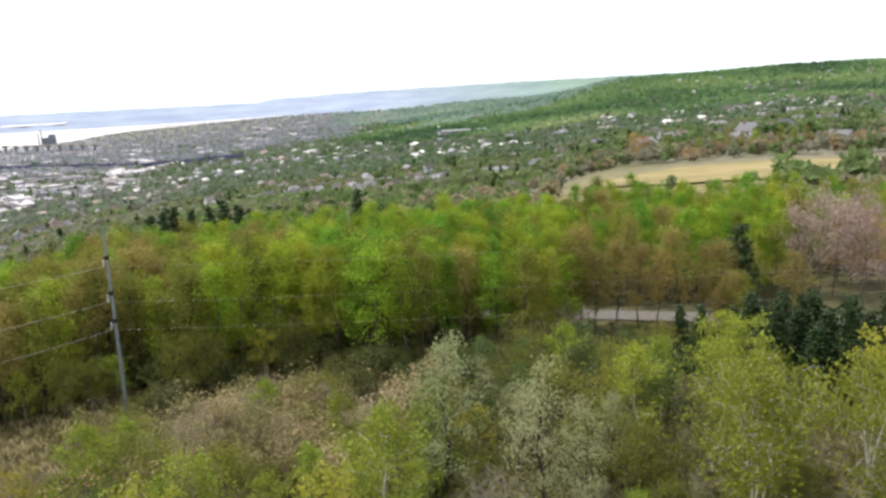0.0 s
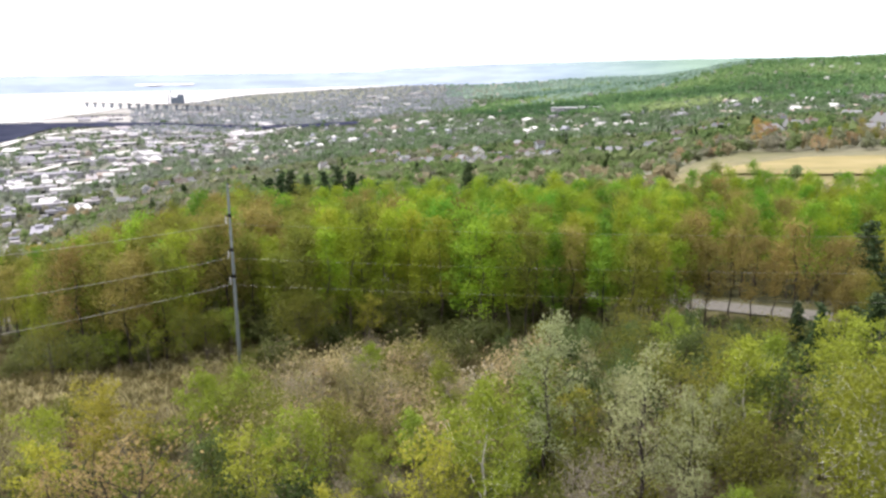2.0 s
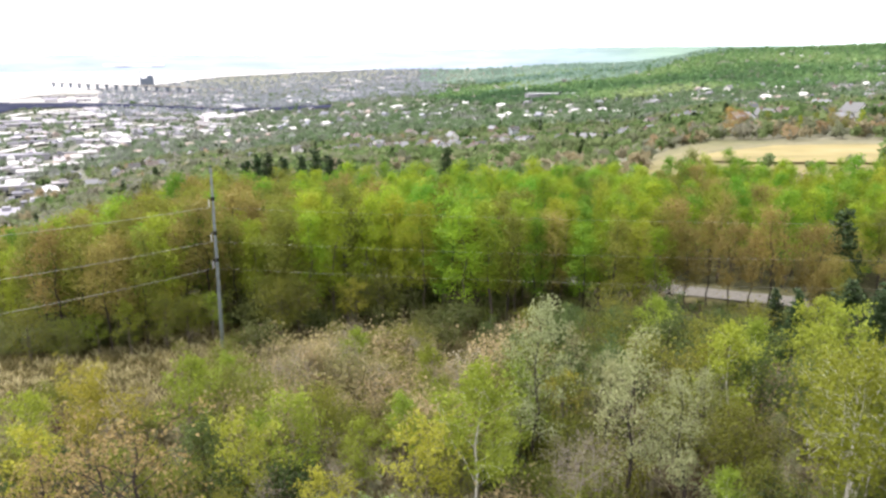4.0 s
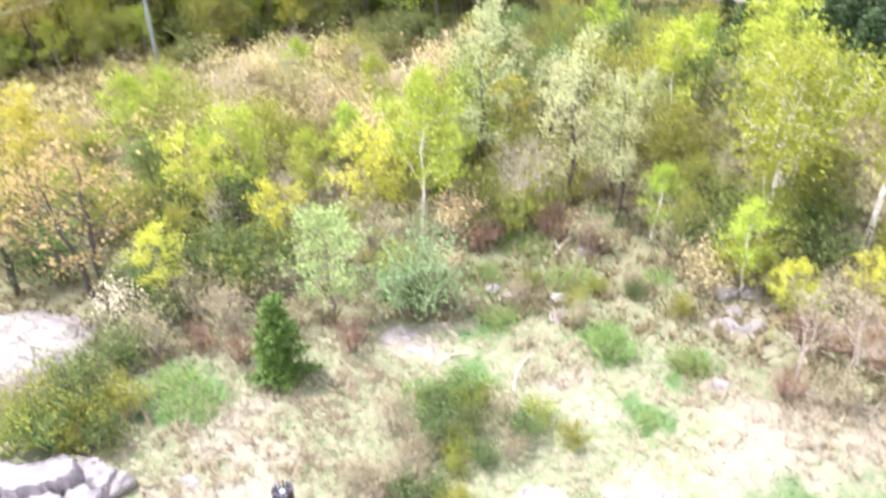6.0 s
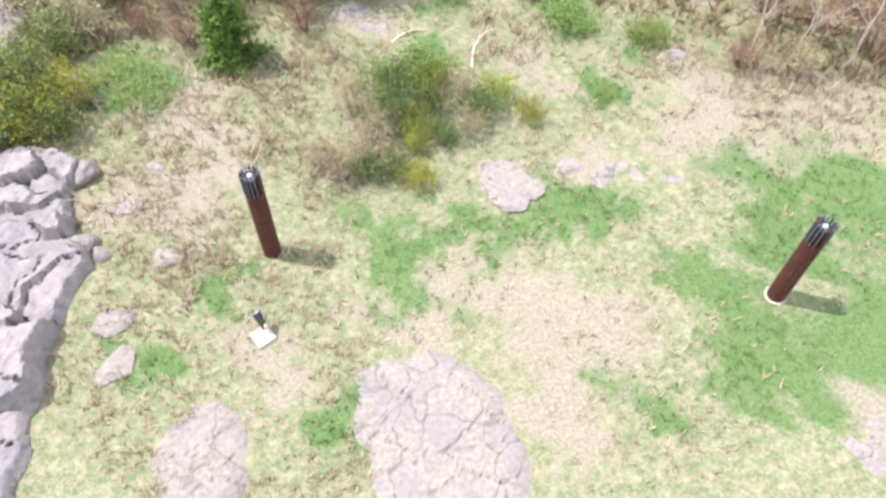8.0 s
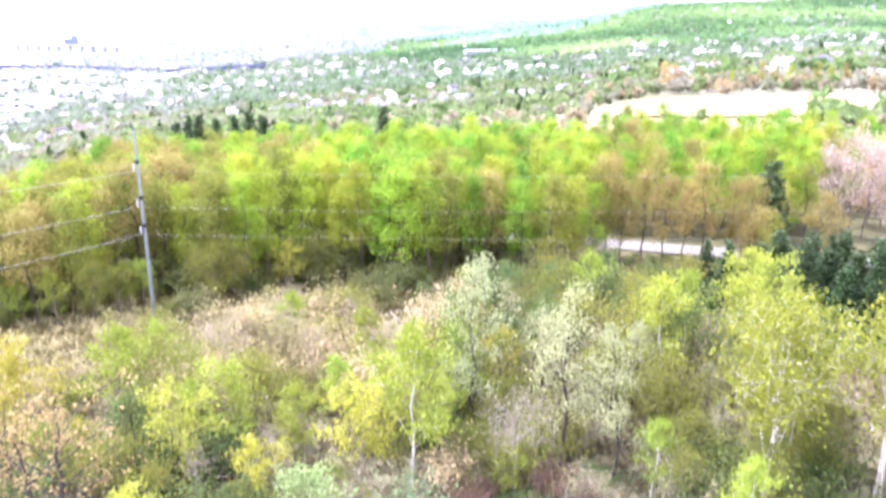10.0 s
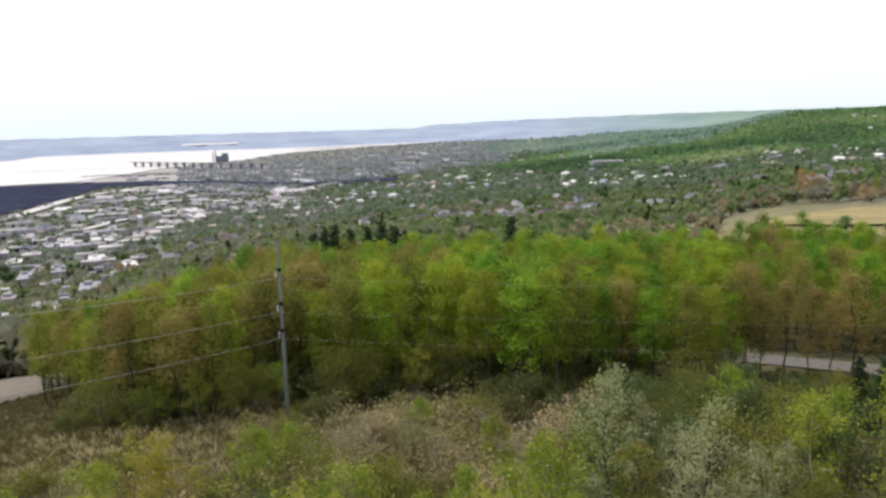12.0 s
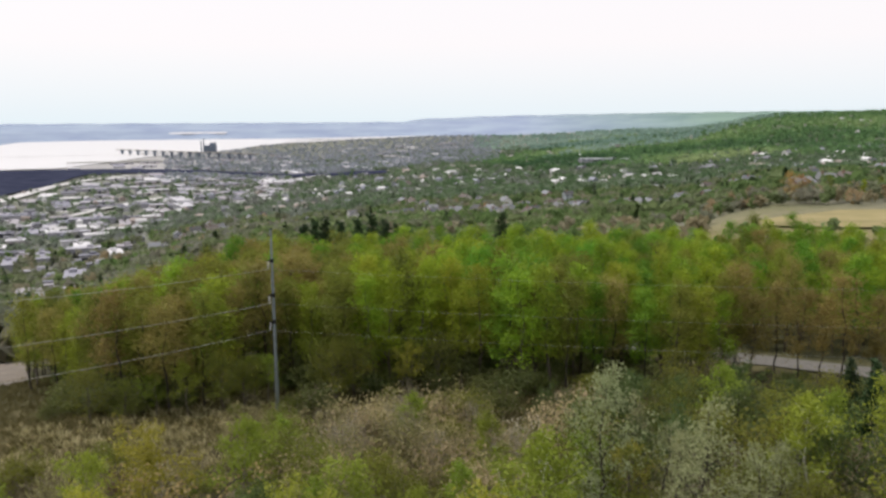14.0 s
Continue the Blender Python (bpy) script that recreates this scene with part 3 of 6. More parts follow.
MIDDLE_EAST = [
    (4.2, 31.8, 8.2, "pale0", 7), (3.5, 32.8, 5.0, "lime1", 5), (6.0, 36.5, 3.4, "yellow0", 5), (8.0, 47.5, 4.5, "deep1", 5), (6.6, 44.6, 4.6, "deep0", 5), (7.5, 28.8, 7.6, "pale1", 7), (9.2, 27.3, 6.4, "pale2", 7),
    (13.0, 46.8, 5.2, "lime0", 5), (13.6, 44.4, 4.6, "deep0", 5), (13.9, 35.0, 6.3, "slim1", 5.5), (12.9, 36.6, 5.2, "olive0", 4), (15.4, 35.8, 5.3, "deep1", 5), (10.2, 25.8, 3.4, "slim1", 5.5), (11.2, 24.6, 2.6, "olive1", 4),
    (5.2, 27.0, 4.3, "bare0", 5), (6.2, 28.0, 3.8, "bare1", 5), (4.8, 28.6, 3.4, "bare0", 5), (2.7, 29.5, 3.6, "lime2", 5), (8.6, 31.4, 3.8, "bare1", 5), (10.6, 32.0, 4.2, "olive2", 4), (9.4, 38.0, 4.6, "deep1", 5),
    (5.8, 33.6, 4.2, "olive2", 4), (8.0, 34.6, 5.0, "pale2", 7), (11.2, 40.0, 4.4, "olive1", 4), (2.2, 34.8, 4.0, "olive0", 4),
    (4.6, 41.0, 4.2, "deep0", 5), (9.6, 43.4, 4.6, "olive2", 4), (10.6, 48.0, 4.2, "deep1", 5), (15.8, 43.0, 4.6, "olive0", 4), (17.6, 46.4, 4.4, "deep0", 5), (6.4, 50.4, 3.6, "olive1", 4), (3.4, 47.6, 3.2, "deep1", 5), (12.6, 52.6, 3.8, "olive0", 4), (16.8, 55.0, 3.6, "deep1", 5), (20.4, 48.6, 4.4, "olive2", 4), (9.2, 53.4, 3.2, "deep0", 5),
]
BIRCH_STAND = [
    (14.6, 25.6, 8.2, "birch0", 7.5), (16.0, 27.6, 7.6, "birch1", 7.5), (18.0, 24.2, 8.4, "birch0", 7.5), (21.5, 40.5, 6.1, "lime1", 5), (19.4, 38.2, 5.6, "lime2", 5), (17.6, 34.6, 4.8, "deep0", 5), (21.0, 33.8, 5.0, "deep1", 5),
    (19.2, 29.9, 4.4, "bare1", 5), (24.1, 30.2, 7.2, "lime0", 5), (22.5, 28.0, 7.0, "birch1", 7.5), (23.4, 24.6, 7.2, "birch0", 7.5), (12.6, 30.0, 4.2, "olive1", 4), (17.4, 31.0, 5.0, "olive2", 4), (26.6, 34.6, 6.4, "yellow2", 5),
    (16.6, 39.0, 5.6, "slim0", 5.5), (22.0, 44.0, 5.8, "lime2", 5), (11.9, 16.9, 3.9, "bare1", 5), (13.1, 16.4, 3.7, "bare0", 5), (14.9, 16.2, 4.2, "bare1", 5), (13.0, 20.3, 2.3, "yellow0", 5), (15.9, 20.4, 2.6, "yellow1", 5),
    (26.5, 28.5, 7.0, "lime0", 5), (18.8, 20.6, 5.0, "slim0", 5.5), (20.6, 21.8, 5.6, "lime1", 5), (13.6, 23.8, 3.2, "olive0", 4),
]
YOUNG = WEST_STAND + MIDDLE_WEST + MIDDLE_EAST + BIRCH_STAND
rng0 = random.Random(5)
# the gaps between the larger ones
while len(YOUNG) < 126:
    a, r = radians(rng0.uniform(-33, 32)), rng0.uniform(23.5, 43)
    x, y = -math.sin(a) * r, math.cos(a) * r
    if min((x - q[0]) ** 2 + (y - q[1]) ** 2 - 8 * q[3].startswith("bronze") for q in YOUNG) < 3.4 or (2 < x < 12 and y < 26.5) or (x < 4 and r > 33.5) or (x < 0 and y < 25):
        continue
    if x < 0:
        key, h0 = rng0.choice((("yellow0", 5), ("olive1", 4), ("yellow2", 5), ("lime0", 5), ("bare1", 5), ("olive0", 4), ("deep1", 5)))
    else:
        key, h0 = rng0.choice((("lime1", 5), ("bare0", 5), ("olive1", 4), ("deep0", 5), ("olive2", 4), ("slim1", 5.5), ("pale1", 7), ("pale2", 7)))
    YOUNG.append((x, y, rng0.uniform(2.2, 3.8) if r < 34 else rng0.uniform(2.8, 4.8), key, h0))
for x, y, h, key, h0 in YOUNG:
    put(key, at(x, y, rng0.uniform(0, 360), h / h0), group="young trees below the lookout")
put("cedar0", at(-3.5, 18.5, 20))
for x, y, s in ((23.6, 53.0, 0.65), (27.0, 46.0, 0.8), (30.0, 43.0, 0.85), (33.5, 44.5, 0.9), (36.5, 41.0, 0.9), (30.5, 49.0, 0.8), (7.0, 46.0, 0.55), (24.0, 50.5, 0.7)):
    put("spruce%d" % (int(x) % 2), at(x, y, x * 40, s), group="spruces beside the clearing")

WEST_BUSHES = [
    (-8.9, 16.3, "bush0", 0.8), (-9.9, 16.9, "bush1", 0.9), (-8.2, 16.2, "darkbush1", 0.6), (-9.5, 16.2, "darkbush0", 0.8), (-10.6, 16.4, "bush2", 0.9), (-9.3, 18.4, "darkbush0", 0.8), (-10.9, 17.8, "greybush0", 0.9), (-8.0, 17.6, "bush1", 0.7), (-9.1, 21.9, "blossom0", 0.95),
    (-9.6, 23.2, "blossom1", 0.7), (-5.4, 21.4, "greybush1", 1.1), (-6.6, 22.4, "greybush2", 1.2), (-8.0, 20.4, "greybush0", 1.1), (-3.6, 21.0, "greybush2", 0.9), (-4.8, 19.6, "redbush1", 0.8), (-6.2, 20.4, "redbush0", 0.7),
    (-5.0, 24.0, "bush1", 1.1), (-6.4, 24.6, "bush0", 1.0), (-4.2, 23.0, "greybush0", 1.0), (-7.9, 29.3, "bush2", 1.1), (-26.0, 57.0, "blossom1", 0.9),
]
LAWN_BUSHES = [
    (3.4, 25.7, "redbush1", 1.1), (2.6, 26.4, "pinkbush0", 0.9), (-0.7, 13.7, "greybush0", 0.75), (0.0, 13.6, "darkbush1", 0.45), (0.2, 14.1, "greybush1", 0.8), (-1.2, 14.2, "greybush2", 0.6), (0.95, 15.5, "darkbush0", 0.6), (1.3, 13.2, "bush0", 0.42), (0.75, 13.6, "darkbush0", 0.4),
    (3.3, 15.3, "darkbush1", 0.55), (2.9, 15.9, "greybush0", 0.7), (2.2, 16.6, "bush1", 0.5), (1.9, 17.2, "brightbush1", 0.9), (4.7, 15.0, "bush2", 0.4), (-0.1, 15.9, "greybush2", 0.8), (0.4, 14.8, "greybush0", 0.7), (2.2, 14.5, "darkbush0", 0.45),
    (1.5, 14.4, "bush1", 0.4), (1.9, 15.7, "darkbush1", 0.5), (1.1, 16.6, "darkbush0", 0.5), (2.9, 14.7, "greybush1", 0.6), (1.4, 15.0, "bush0", 0.45), (0.5, 16.8, "brightbush0", 0.7), (3.9, 15.9, "bush0", 0.45),
    (4.8, 22.8, "bush2", 0.4), (1.9, 22.0, "redbush0", 1.0), (2.0, 24.0, "pinkbush1", 0.5), (-1.4, 19.8, "redbush0", 0.9), (0.0, 23.8, "bush2", 0.9), (5.4, 28.2, "greybush0", 1.2), (-0.6, 25.6, "greybush1", 1.1),
    (1.7, 43.7, "blossom0", 1.3), (18.4, 62.4, "blossom1", 1.6), (17.2, 61.6, "pinkbush1", 1.2),
]
EAST_BUSHES = [
    (6.9, 18.8, "brightbush0", 0.9), (8.9, 17.8, "brightbush1", 0.7), (6.2, 21.6, "bush1", 0.4), (8.4, 22.4, "greybush0", 0.6), (11.0, 22.2, "pinkbush2", 0.7), (9.6, 20.8, "bush0", 0.45),
    (13.2, 18.6, "redbush0", 1.2), (14.6, 17.8, "redbush1", 1.3), (15.8, 16.6, "redbush0", 1.3), (16.4, 18.6, "redbush1", 1.2), (12.8, 16.0, "greybush0", 0.8), (11.4, 16.4, "redbush1", 0.8),
    (13.6, 20.4, "bush1", 0.9), (15.4, 20.6, "greybush1", 1.2), (17.4, 15.4, "redbush0", 1.2), (6.6, 26.4, "redbush0", 1.1), (7.8, 25.6, "greybush2", 1.1), (12.8, 22.8, "bush2", 1.1),
    (10.4, 30.4, "redbush1", 1.3), (17.2, 28.6, "bush0", 1.2), (19.0, 23.4, "bush1", 1.1),
]
BUSHES = WEST_BUSHES + LAWN_BUSHES + EAST_BUSHES
for x, y, key, s in BUSHES:
    put(key, at(x, y, rng0.uniform(0, 360), s), group="bushes on the slope")
for x, y, key, s in ((-5.0, 23.4, "darkbush0", 1.1), (-6.2, 24.4, "darkbush1", 1.2), (-4.3, 24.9, "darkbush0", 1.0), (-7.6, 25.0, "darkbush1", 1.1), (-8.8, 23.6, "darkbush0", 1.0), (-8.4, 19.6, "darkbush0", 0.8), 
                     (-7.4, 22.0, "darkbush0", 0.8), (-12.6, 25.6, "darkbush1", 1.3), (-9.2, 17.2, "darkbush0", 1.0), (-8.3, 28.6, "darkbush1", 1.3), (-6.0, 29.2, "darkbush0", 1.2), (4.4, 27.2, "greybush2", 1.0), (11.6, 24.4, "darkbush0", 1.1), (15.4, 23.4, "darkbush1", 1.2), (16.8, 25.8, "darkbush0", 1.3), (0.5, 21.9, "darkbush1", 0.9), (13.0, 26.6, "darkbush0", 1.2), (19.2, 22.4, "darkbush1", 1.1), (9.0, 30.6, "greybush1", 1.2), (6.2, 30.6, "greybush0", 1.3), (2.2, 31.0, "darkbush1", 1.2),
                     (6.9, 19.2, "brightbush0", 0.6), (8.95, 17.9, "brightbush1", 0.45), (-6.2, 17.8, "brightbush0", 0.7), (-6.8, 18.5, "brightbush1", 0.7), (-5.6, 17.2, "brightbush1", 0.5), (3.6, 23.7, "brightbush0", 0.6),
                     (3.5, 20.9, "brightbush1", 0.6), (6.5, 23.3, "brightbush0", 0.7), (8.6, 27.5, "brightbush1", 0.9), (5.0, 25.7, "brightbush0", 0.8), (7.0, 15.7, "brightbush1", 0.3), (9.4, 23.0, "brightbush1", 0.6),
                     (7.8, 25.3, "redbush1", 0.8), (10.9, 24.1, "greybush2", 1.3), (4.3, 22.2, "greybush1", 0.6), (8.4, 21.8, "darkbush0", 0.4), (6.0, 20.4, "greybush0", 0.6), (7.2, 22.4, "bush2", 0.35)):
    put(key, at(x, y, rng0.uniform(0, 360), s * (1.25 if key.startswith("bright") else 1.0), 0, s * (0.55 if key.startswith("bright") else 1.0)), group="bushes on the slope")
sort("under", "undergrowth_bush", lambda i: shrub(161 + i, 2.6, 3.4, 10, 700, 0.26, scatter=0.35), TWIG, "shade", "dull olive undergrowth bush at the edge of the wood", "bush", 2)
# thicket of budding bushes before the clearing
for i in range(84):
    a, r = radians(rng0.triangular(-9, 21, 7)), rng0.uniform(34.5, 48)
    put(rng0.choice(("pinkbush0", "pinkbush1", "pinkbush2", "tanbush0", "tanbush1", "tanbush0", "bush2", "greybush1")), at(-math.sin(a) * r, math.cos(a) * r, rng0.uniform(0, 360), rng0.uniform(0.5, 1.4)), group="thicket before the clearing")
for i in range(20):
    a, r = radians(rng0.uniform(-4, 18)), rng0.uniform(35, 46)
    key, h0 = rng0.choice((("bare0", 5), ("bare1", 5), ("olive0", 4), ("lime0", 5), ("olive2", 4), ("bare0", 5)))
    put(key, at(-math.sin(a) * r, math.cos(a) * r, rng0.uniform(0, 360), rng0.uniform(2.6, 4.0) / h0), group="young trees below the lookout")
for i in range(22):
    a, r = radians(rng0.uniform(12, 33)), rng0.uniform(36, 48)
    put(rng0.choice(("bush0", "bush1", "bush2", "tanbush0", "greybush1")), at(-math.sin(a) * r, math.cos(a) * r, rng0.uniform(0, 360), rng0.uniform(0.6, 1.2)), group="bushes on the slope")
for i in range(46):
    a, r = radians(rng0.uniform(-34, 30)), rng0.uniform(27, 46)
    key = rng0.choice(("greybush0", "greybush1", "bush0", "bush1", "bush2", "redbush0", "pinkbush1"))
    put(key, at(-math.sin(a) * r, math.cos(a) * r, rng0.uniform(0, 360), rng0.uniform(0.8, 1.4)), group="bushes on the slope")
for i in range(34):
    a, r = radians(rng0.uniform(-24, 19)), rng0.uniform(49, 61)
    key = rng0.choice(("bush0", "bush1", "greybush2", "under0", "under1"))
    put(key, at(-math.sin(a) * r, math.cos(a) * r, rng0.uniform(0, 360), rng0.uniform(0.5, 0.9)), group="bushes in the clearing")

# ---- the wood beyond the clearing ----
FAR = dict(limbs=22, n_leaves=2600, leaf=0.225, twiggy=0.5, sides=3, thick=0.012, single=True)
sort("wl", "aspen_tree", lambda i: broadleaf(201 + i, 10, 3.0, 0.24, 1, scatter=0.36, **FAR), BARK, "woodlime", "tall aspen in light green spring leaf", n=3)
sort("ws", "maple_tree", lambda i: broadleaf(211 + i, 10, 3.2, 0.22, 1, scatter=0.36, **FAR), BARK_DARK, "spring", "tall maple in bright green spring leaf", n=3)
sort("wo", "ash_tree", lambda i: broadleaf(221 + i, 10, 3.2, 0.24, 1, scatter=0.36, **FAR), BARK_DARK, "olive", "tall ash with thin olive-green leaves", n=3)
sort("wr", "oak_tree", lambda i: broadleaf(231 + i, 9.5, 3.9, 0.28, 1, scatter=0.38, **FAR), BARK_DARK, "rust", "oak with rusty brown opening buds", n=2)
sort("wy", "birch_tree", lambda i: broadleaf(241 + i, 9.5, 2.6, 0.24, 1, scatter=0.34, **FAR), BARK, "woodyellow", "tall birch in yellow-green spring leaf", n=2)
rngw = random.Random(9)


def wood_kind(az, r):
    """What grows where in the wood: rusty oaks in groups, bright maples in the middle."""
    n = math.sin(az * 0.9 + 1) + math.sin(az * 0.37 + r * 0.1) + rngw.uniform(-1.2, 1.2)
    if -25 < az < -14 and r < 90:
        w = (4, 2, 2.4, 2.4, 2)
    elif az > 10:
        w = (1.3, 0.9, 4.5, 2.8, 1.2)
    else:
        w = (7, 5, 1.2, 0.6, 2) if n > -0.6 else (3, 2.4, 3, 1.3, 1.5)
    k = rngw.choices(("wl", "ws", "wo", "wr", "wy"), w)[0]
    return k + str(rngw.randrange(3 if k in ("wl", "ws", "wo") else 2))


ROAD = ((-92, 150), (-78, 126), (-62, 104), (-46, 94), (-28, 89), (-12, 90), (4, 88), (14, 77.4), (23, 71.6), (34, 66.8), (46, 61.5), (62, 53), (90, 37))
ROAD_DOTS = [(a[0] + (b[0] - a[0]) * k / 8, a[1] + (b[1] - a[1]) * k / 8) for a, b in zip(ROAD, ROAD[1:]) for k in range(8)]
placed = []
tries = 0
while len(placed) < 640 and tries < 30000:
    tries += 1
    az = rngw.uniform(-38, 37)
    front = 62 + 2.5 * math.sin(az * 0.5) + (16 if az < -17 else 0) + max(0, (-13 - az)) * 1.5 * (az >= -17)
    back = 112 if az > -12 else 118
    if az > 31.5:
        continue
    r = front + (back - front) * rngw.random() ** 1.25
    x, y = -math.sin(radians(az)) * r, math.cos(radians(az)) * r
    gap = 1.65 + (r - 60) * 0.016
    if any((x - u) ** 2 + (y - v) ** 2 < gap * gap for u, v in placed):
        continue
    if any((x - u) ** 2 + (y - v) ** 2 < 22 for u, v in ROAD_DOTS):
        continue
    if (az > 27 and r < 66 + (az - 27) * 3) or (az < -30.2 and r < 96):
        continue
    placed.append((x, y))
    h = rngw.uniform(0.82, 1.12) * float(np.interp(az, (-9, -7, 18, 25, 31), (0.9, 0.98, 0.99, 0.92, 0.8)))
    put(wood_kind(az, r), at(x, y, rngw.uniform(0, 360), h * rngw.uniform(0.9, 1.1), 0, h), group="trees of the wood")
# undergrowth along the edge of the wood
for i in range(130):
    az = rngw.uniform(-17, 31)
    r = 61 + 2.5 * math.sin(az * 0.5) + rngw.random() ** 1.5 * 22
    put("under%d" % (i % 2), at(-math.sin(radians(az)) * r, math.cos(radians(az)) * r, rngw.uniform(0, 360), rngw.uniform(0.45, 1.0)), group="undergrowth of the wood")
for i in range(26):
    az = rngw.uniform(-36, -14)
    r = rngw.uniform(56, 66)
    put("under%d" % (i % 2), at(-math.sin(radians(az)) * r, math.cos(radians(az)) * r, rngw.uniform(0, 360), rngw.uniform(0.4, 0.8)), group="undergrowth of the wood")
for i in range(30):
    az = rngw.uniform(-31, -15)
    r = rngw.uniform(68.5, 71.2)
    put("under%d" % (i % 2), at(-math.sin(radians(az)) * r, math.cos(radians(az)) * r, rngw.uniform(0, 360), rngw.uniform(0.2, 0.34)), group="low growth before the road")
for i in range(22):
    az = rngw.uniform(4, 30)
    r = rngw.uniform(58.5, 62)
    key, h0 = rngw.choice((("lime0", 5), ("olive0", 4), ("olive2", 4), ("lime2", 5), ("yellow1", 5)))
    put(key, at(-math.sin(radians(az)) * r, math.cos(radians(az)) * r, rngw.uniform(0, 360), rngw.uniform(2.6, 4.6) / h0), group="young trees at the edge of the wood")
# thin row of trees in front of the road
for az, r in ((-18.0, 68), (-19.6, 71), (-21.0, 69), (-22.4, 72), (-23.6, 70), (-25.4, 72), (-26.6, 70), (-28.4, 73), (-31.0, 71)):
    put(rngw.choice(("wr0", "wr1", "wr0", "wo1")), at(-math.sin(radians(az)) * r, math.cos(radians(az)) * r, rngw.uniform(0, 360), rngw.uniform(0.7, 0.95)), group="trees of the wood")
for az, r, key, s in ((-27.3, 67.6, "wr0", 0.62), (-28.1, 66.4, "wo1", 0.58), (-26.8, 66.8, "wr1", 0.55)):
    put(key, at(-math.sin(radians(az)) * r, math.cos(radians(az)) * r, az * 40, s), group="trees of the wood")
put("spruce0", at(-math.sin(radians(-27.7)) * 72, math.cos(radians(-27.7)) * 72, 10, 1.45, 0, 1.2))
for az, r, s in ((-27.5, 60, 0.62), (-28.6, 63, 0.7), (-29.6, 58, 0.66), (-30.6, 61, 0.75), (-31.6, 57, 0.7), (-32.6, 60, 0.8), (-33.6, 56, 0.72), (-34.8, 59, 0.8), (-30.0, 54, 0.6), (-33.0, 52, 0.66), (-36.0, 55, 0.75), (-26.4, 57, 0.5)):
    put("spruce%d" % (int(r) % 2), at(-math.sin(radians(az)) * r, math.cos(radians(az)) * r, az * 30, s * 1.5, 0, s), group="spruces beside the clearing")
sort("wp", "budding_tree", lambda i: broadleaf(251 + i, 9, 6.0, 0.2, 1, scatter=0.4, **FAR), BARK, "pinktree", "broad tree with pinkish grey buds", n=2)
sort("wq", "maple_tree", lambda i: broadleaf(261 + i, 8, 5.0, 0.2, 1, scatter=0.4, **FAR), BARK, "orange", "red maple with orange-red opening leaves", n=1)
for az, r, s in ((-31.5, 84, 0.95), (-33.4, 86, 1.0), (-35.2, 83, 1.0), (-32.6, 90, 1.05), (-34.4, 92, 1.05)):
    put("wp%d" % (int(r) % 2), at(-math.sin(radians(az)) * r, math.cos(radians(az)) * r, az * 30, s), group="pinkish budding trees")
for az, r, s in ((-33.6, 92, 1.0), (-35.2, 90, 0.95)):
    put("wq0", at(-math.sin(radians(az)) * r, math.cos(radians(az)) * r, az * 30, s), group="red maples")
for az, r, s in ((11.7, 122, 1.62), (10.6, 126, 1.5), (9.4, 128, 1.55), (8.4, 124, 1.65), (13.2, 120, 1.5), (-0.9, 126, 1.6), (7.4, 130, 1.5), (12.4, 126, 1.55), (6.6, 128, 1.4)):
    put("spruce%d" % (int(r) % 2), at(-math.sin(radians(az)) * r, math.cos(radians(az)) * r, az * 30, s), group="dark spruces at the back of the wood")

# ---- road behind the clearing ----


def strip(name, pts, width, mat, lift, step=2.0):
    """A band of the given width along a line on the ground."""
    p = np.array(pts, float)
    d = np.concatenate([[0], np.cumsum(np.hypot(*np.diff(p, axis=0).T))])
    s = np.linspace(0, d[-1], max(3, int(d[-1] / step)))
    x, y = np.interp(s, d, p[:, 0]), np.interp(s, d, p[:, 1])
    k = np.ones(5) / 5
    if len(s) > 12:
        x[2:-2], y[2:-2] = np.convolve(x, k, "valid"), np.convolve(y, k, "valid")
    tx, ty = np.gradient(x), np.gradient(y)
    ln = np.hypot(tx, ty)
    nx, ny = -ty / ln, tx / ln
    w = np.linspace(-0.5, 0.5, 5) * width
    v = np.stack([np.add.outer(x, w * 0) + np.outer(nx, w), np.add.outer(y, w * 0) + np.outer(ny, w)], -1)
    z = level(v[..., 0], v[..., 1]) + lift
    v = np.concatenate([v, z[..., None]], -1).reshape(-1, 3)
    n = len(s)
    idx = np.arange(n * 5).reshape(n, 5)
    q = np.stack([idx[:-1, :-1], idx[1:, :-1], idx[1:, 1:], idx[:-1, 1:]], -1).reshape(-1, 4)[:, ::-1]
    return mesh_of(name, v, q, mat, True)


kr = Mat("worn_asphalt", 0.85)
kr.color(kr.ramp(kr.noise(2.5), (0.3, (0.11, 0.104, 0.095)), (0.7, (0.18, 0.17, 0.155)))).bump(kr.noise(40), 0.3, 0.01)
road = new("road", strip("road", ROAD, 3.5, kr.m, 0.16))
tagged(road, "pale worn asphalt road behind the trees", "road", kind="structure")

# ---- power line ----
STEEL = plain("galvanised_steel", (0.22, 0.255, 0.27), 0.5, 0.6, 0.2, 3)
DARK = plain("dark_metal", (0.02, 0.02, 0.024), 0.5, 0.4)
CERAMIC = plain("grey_ceramic", (0.45, 0.46, 0.47), 0.4, 0, 0.1)
LINE = (7.0, 4.6, 2.7)


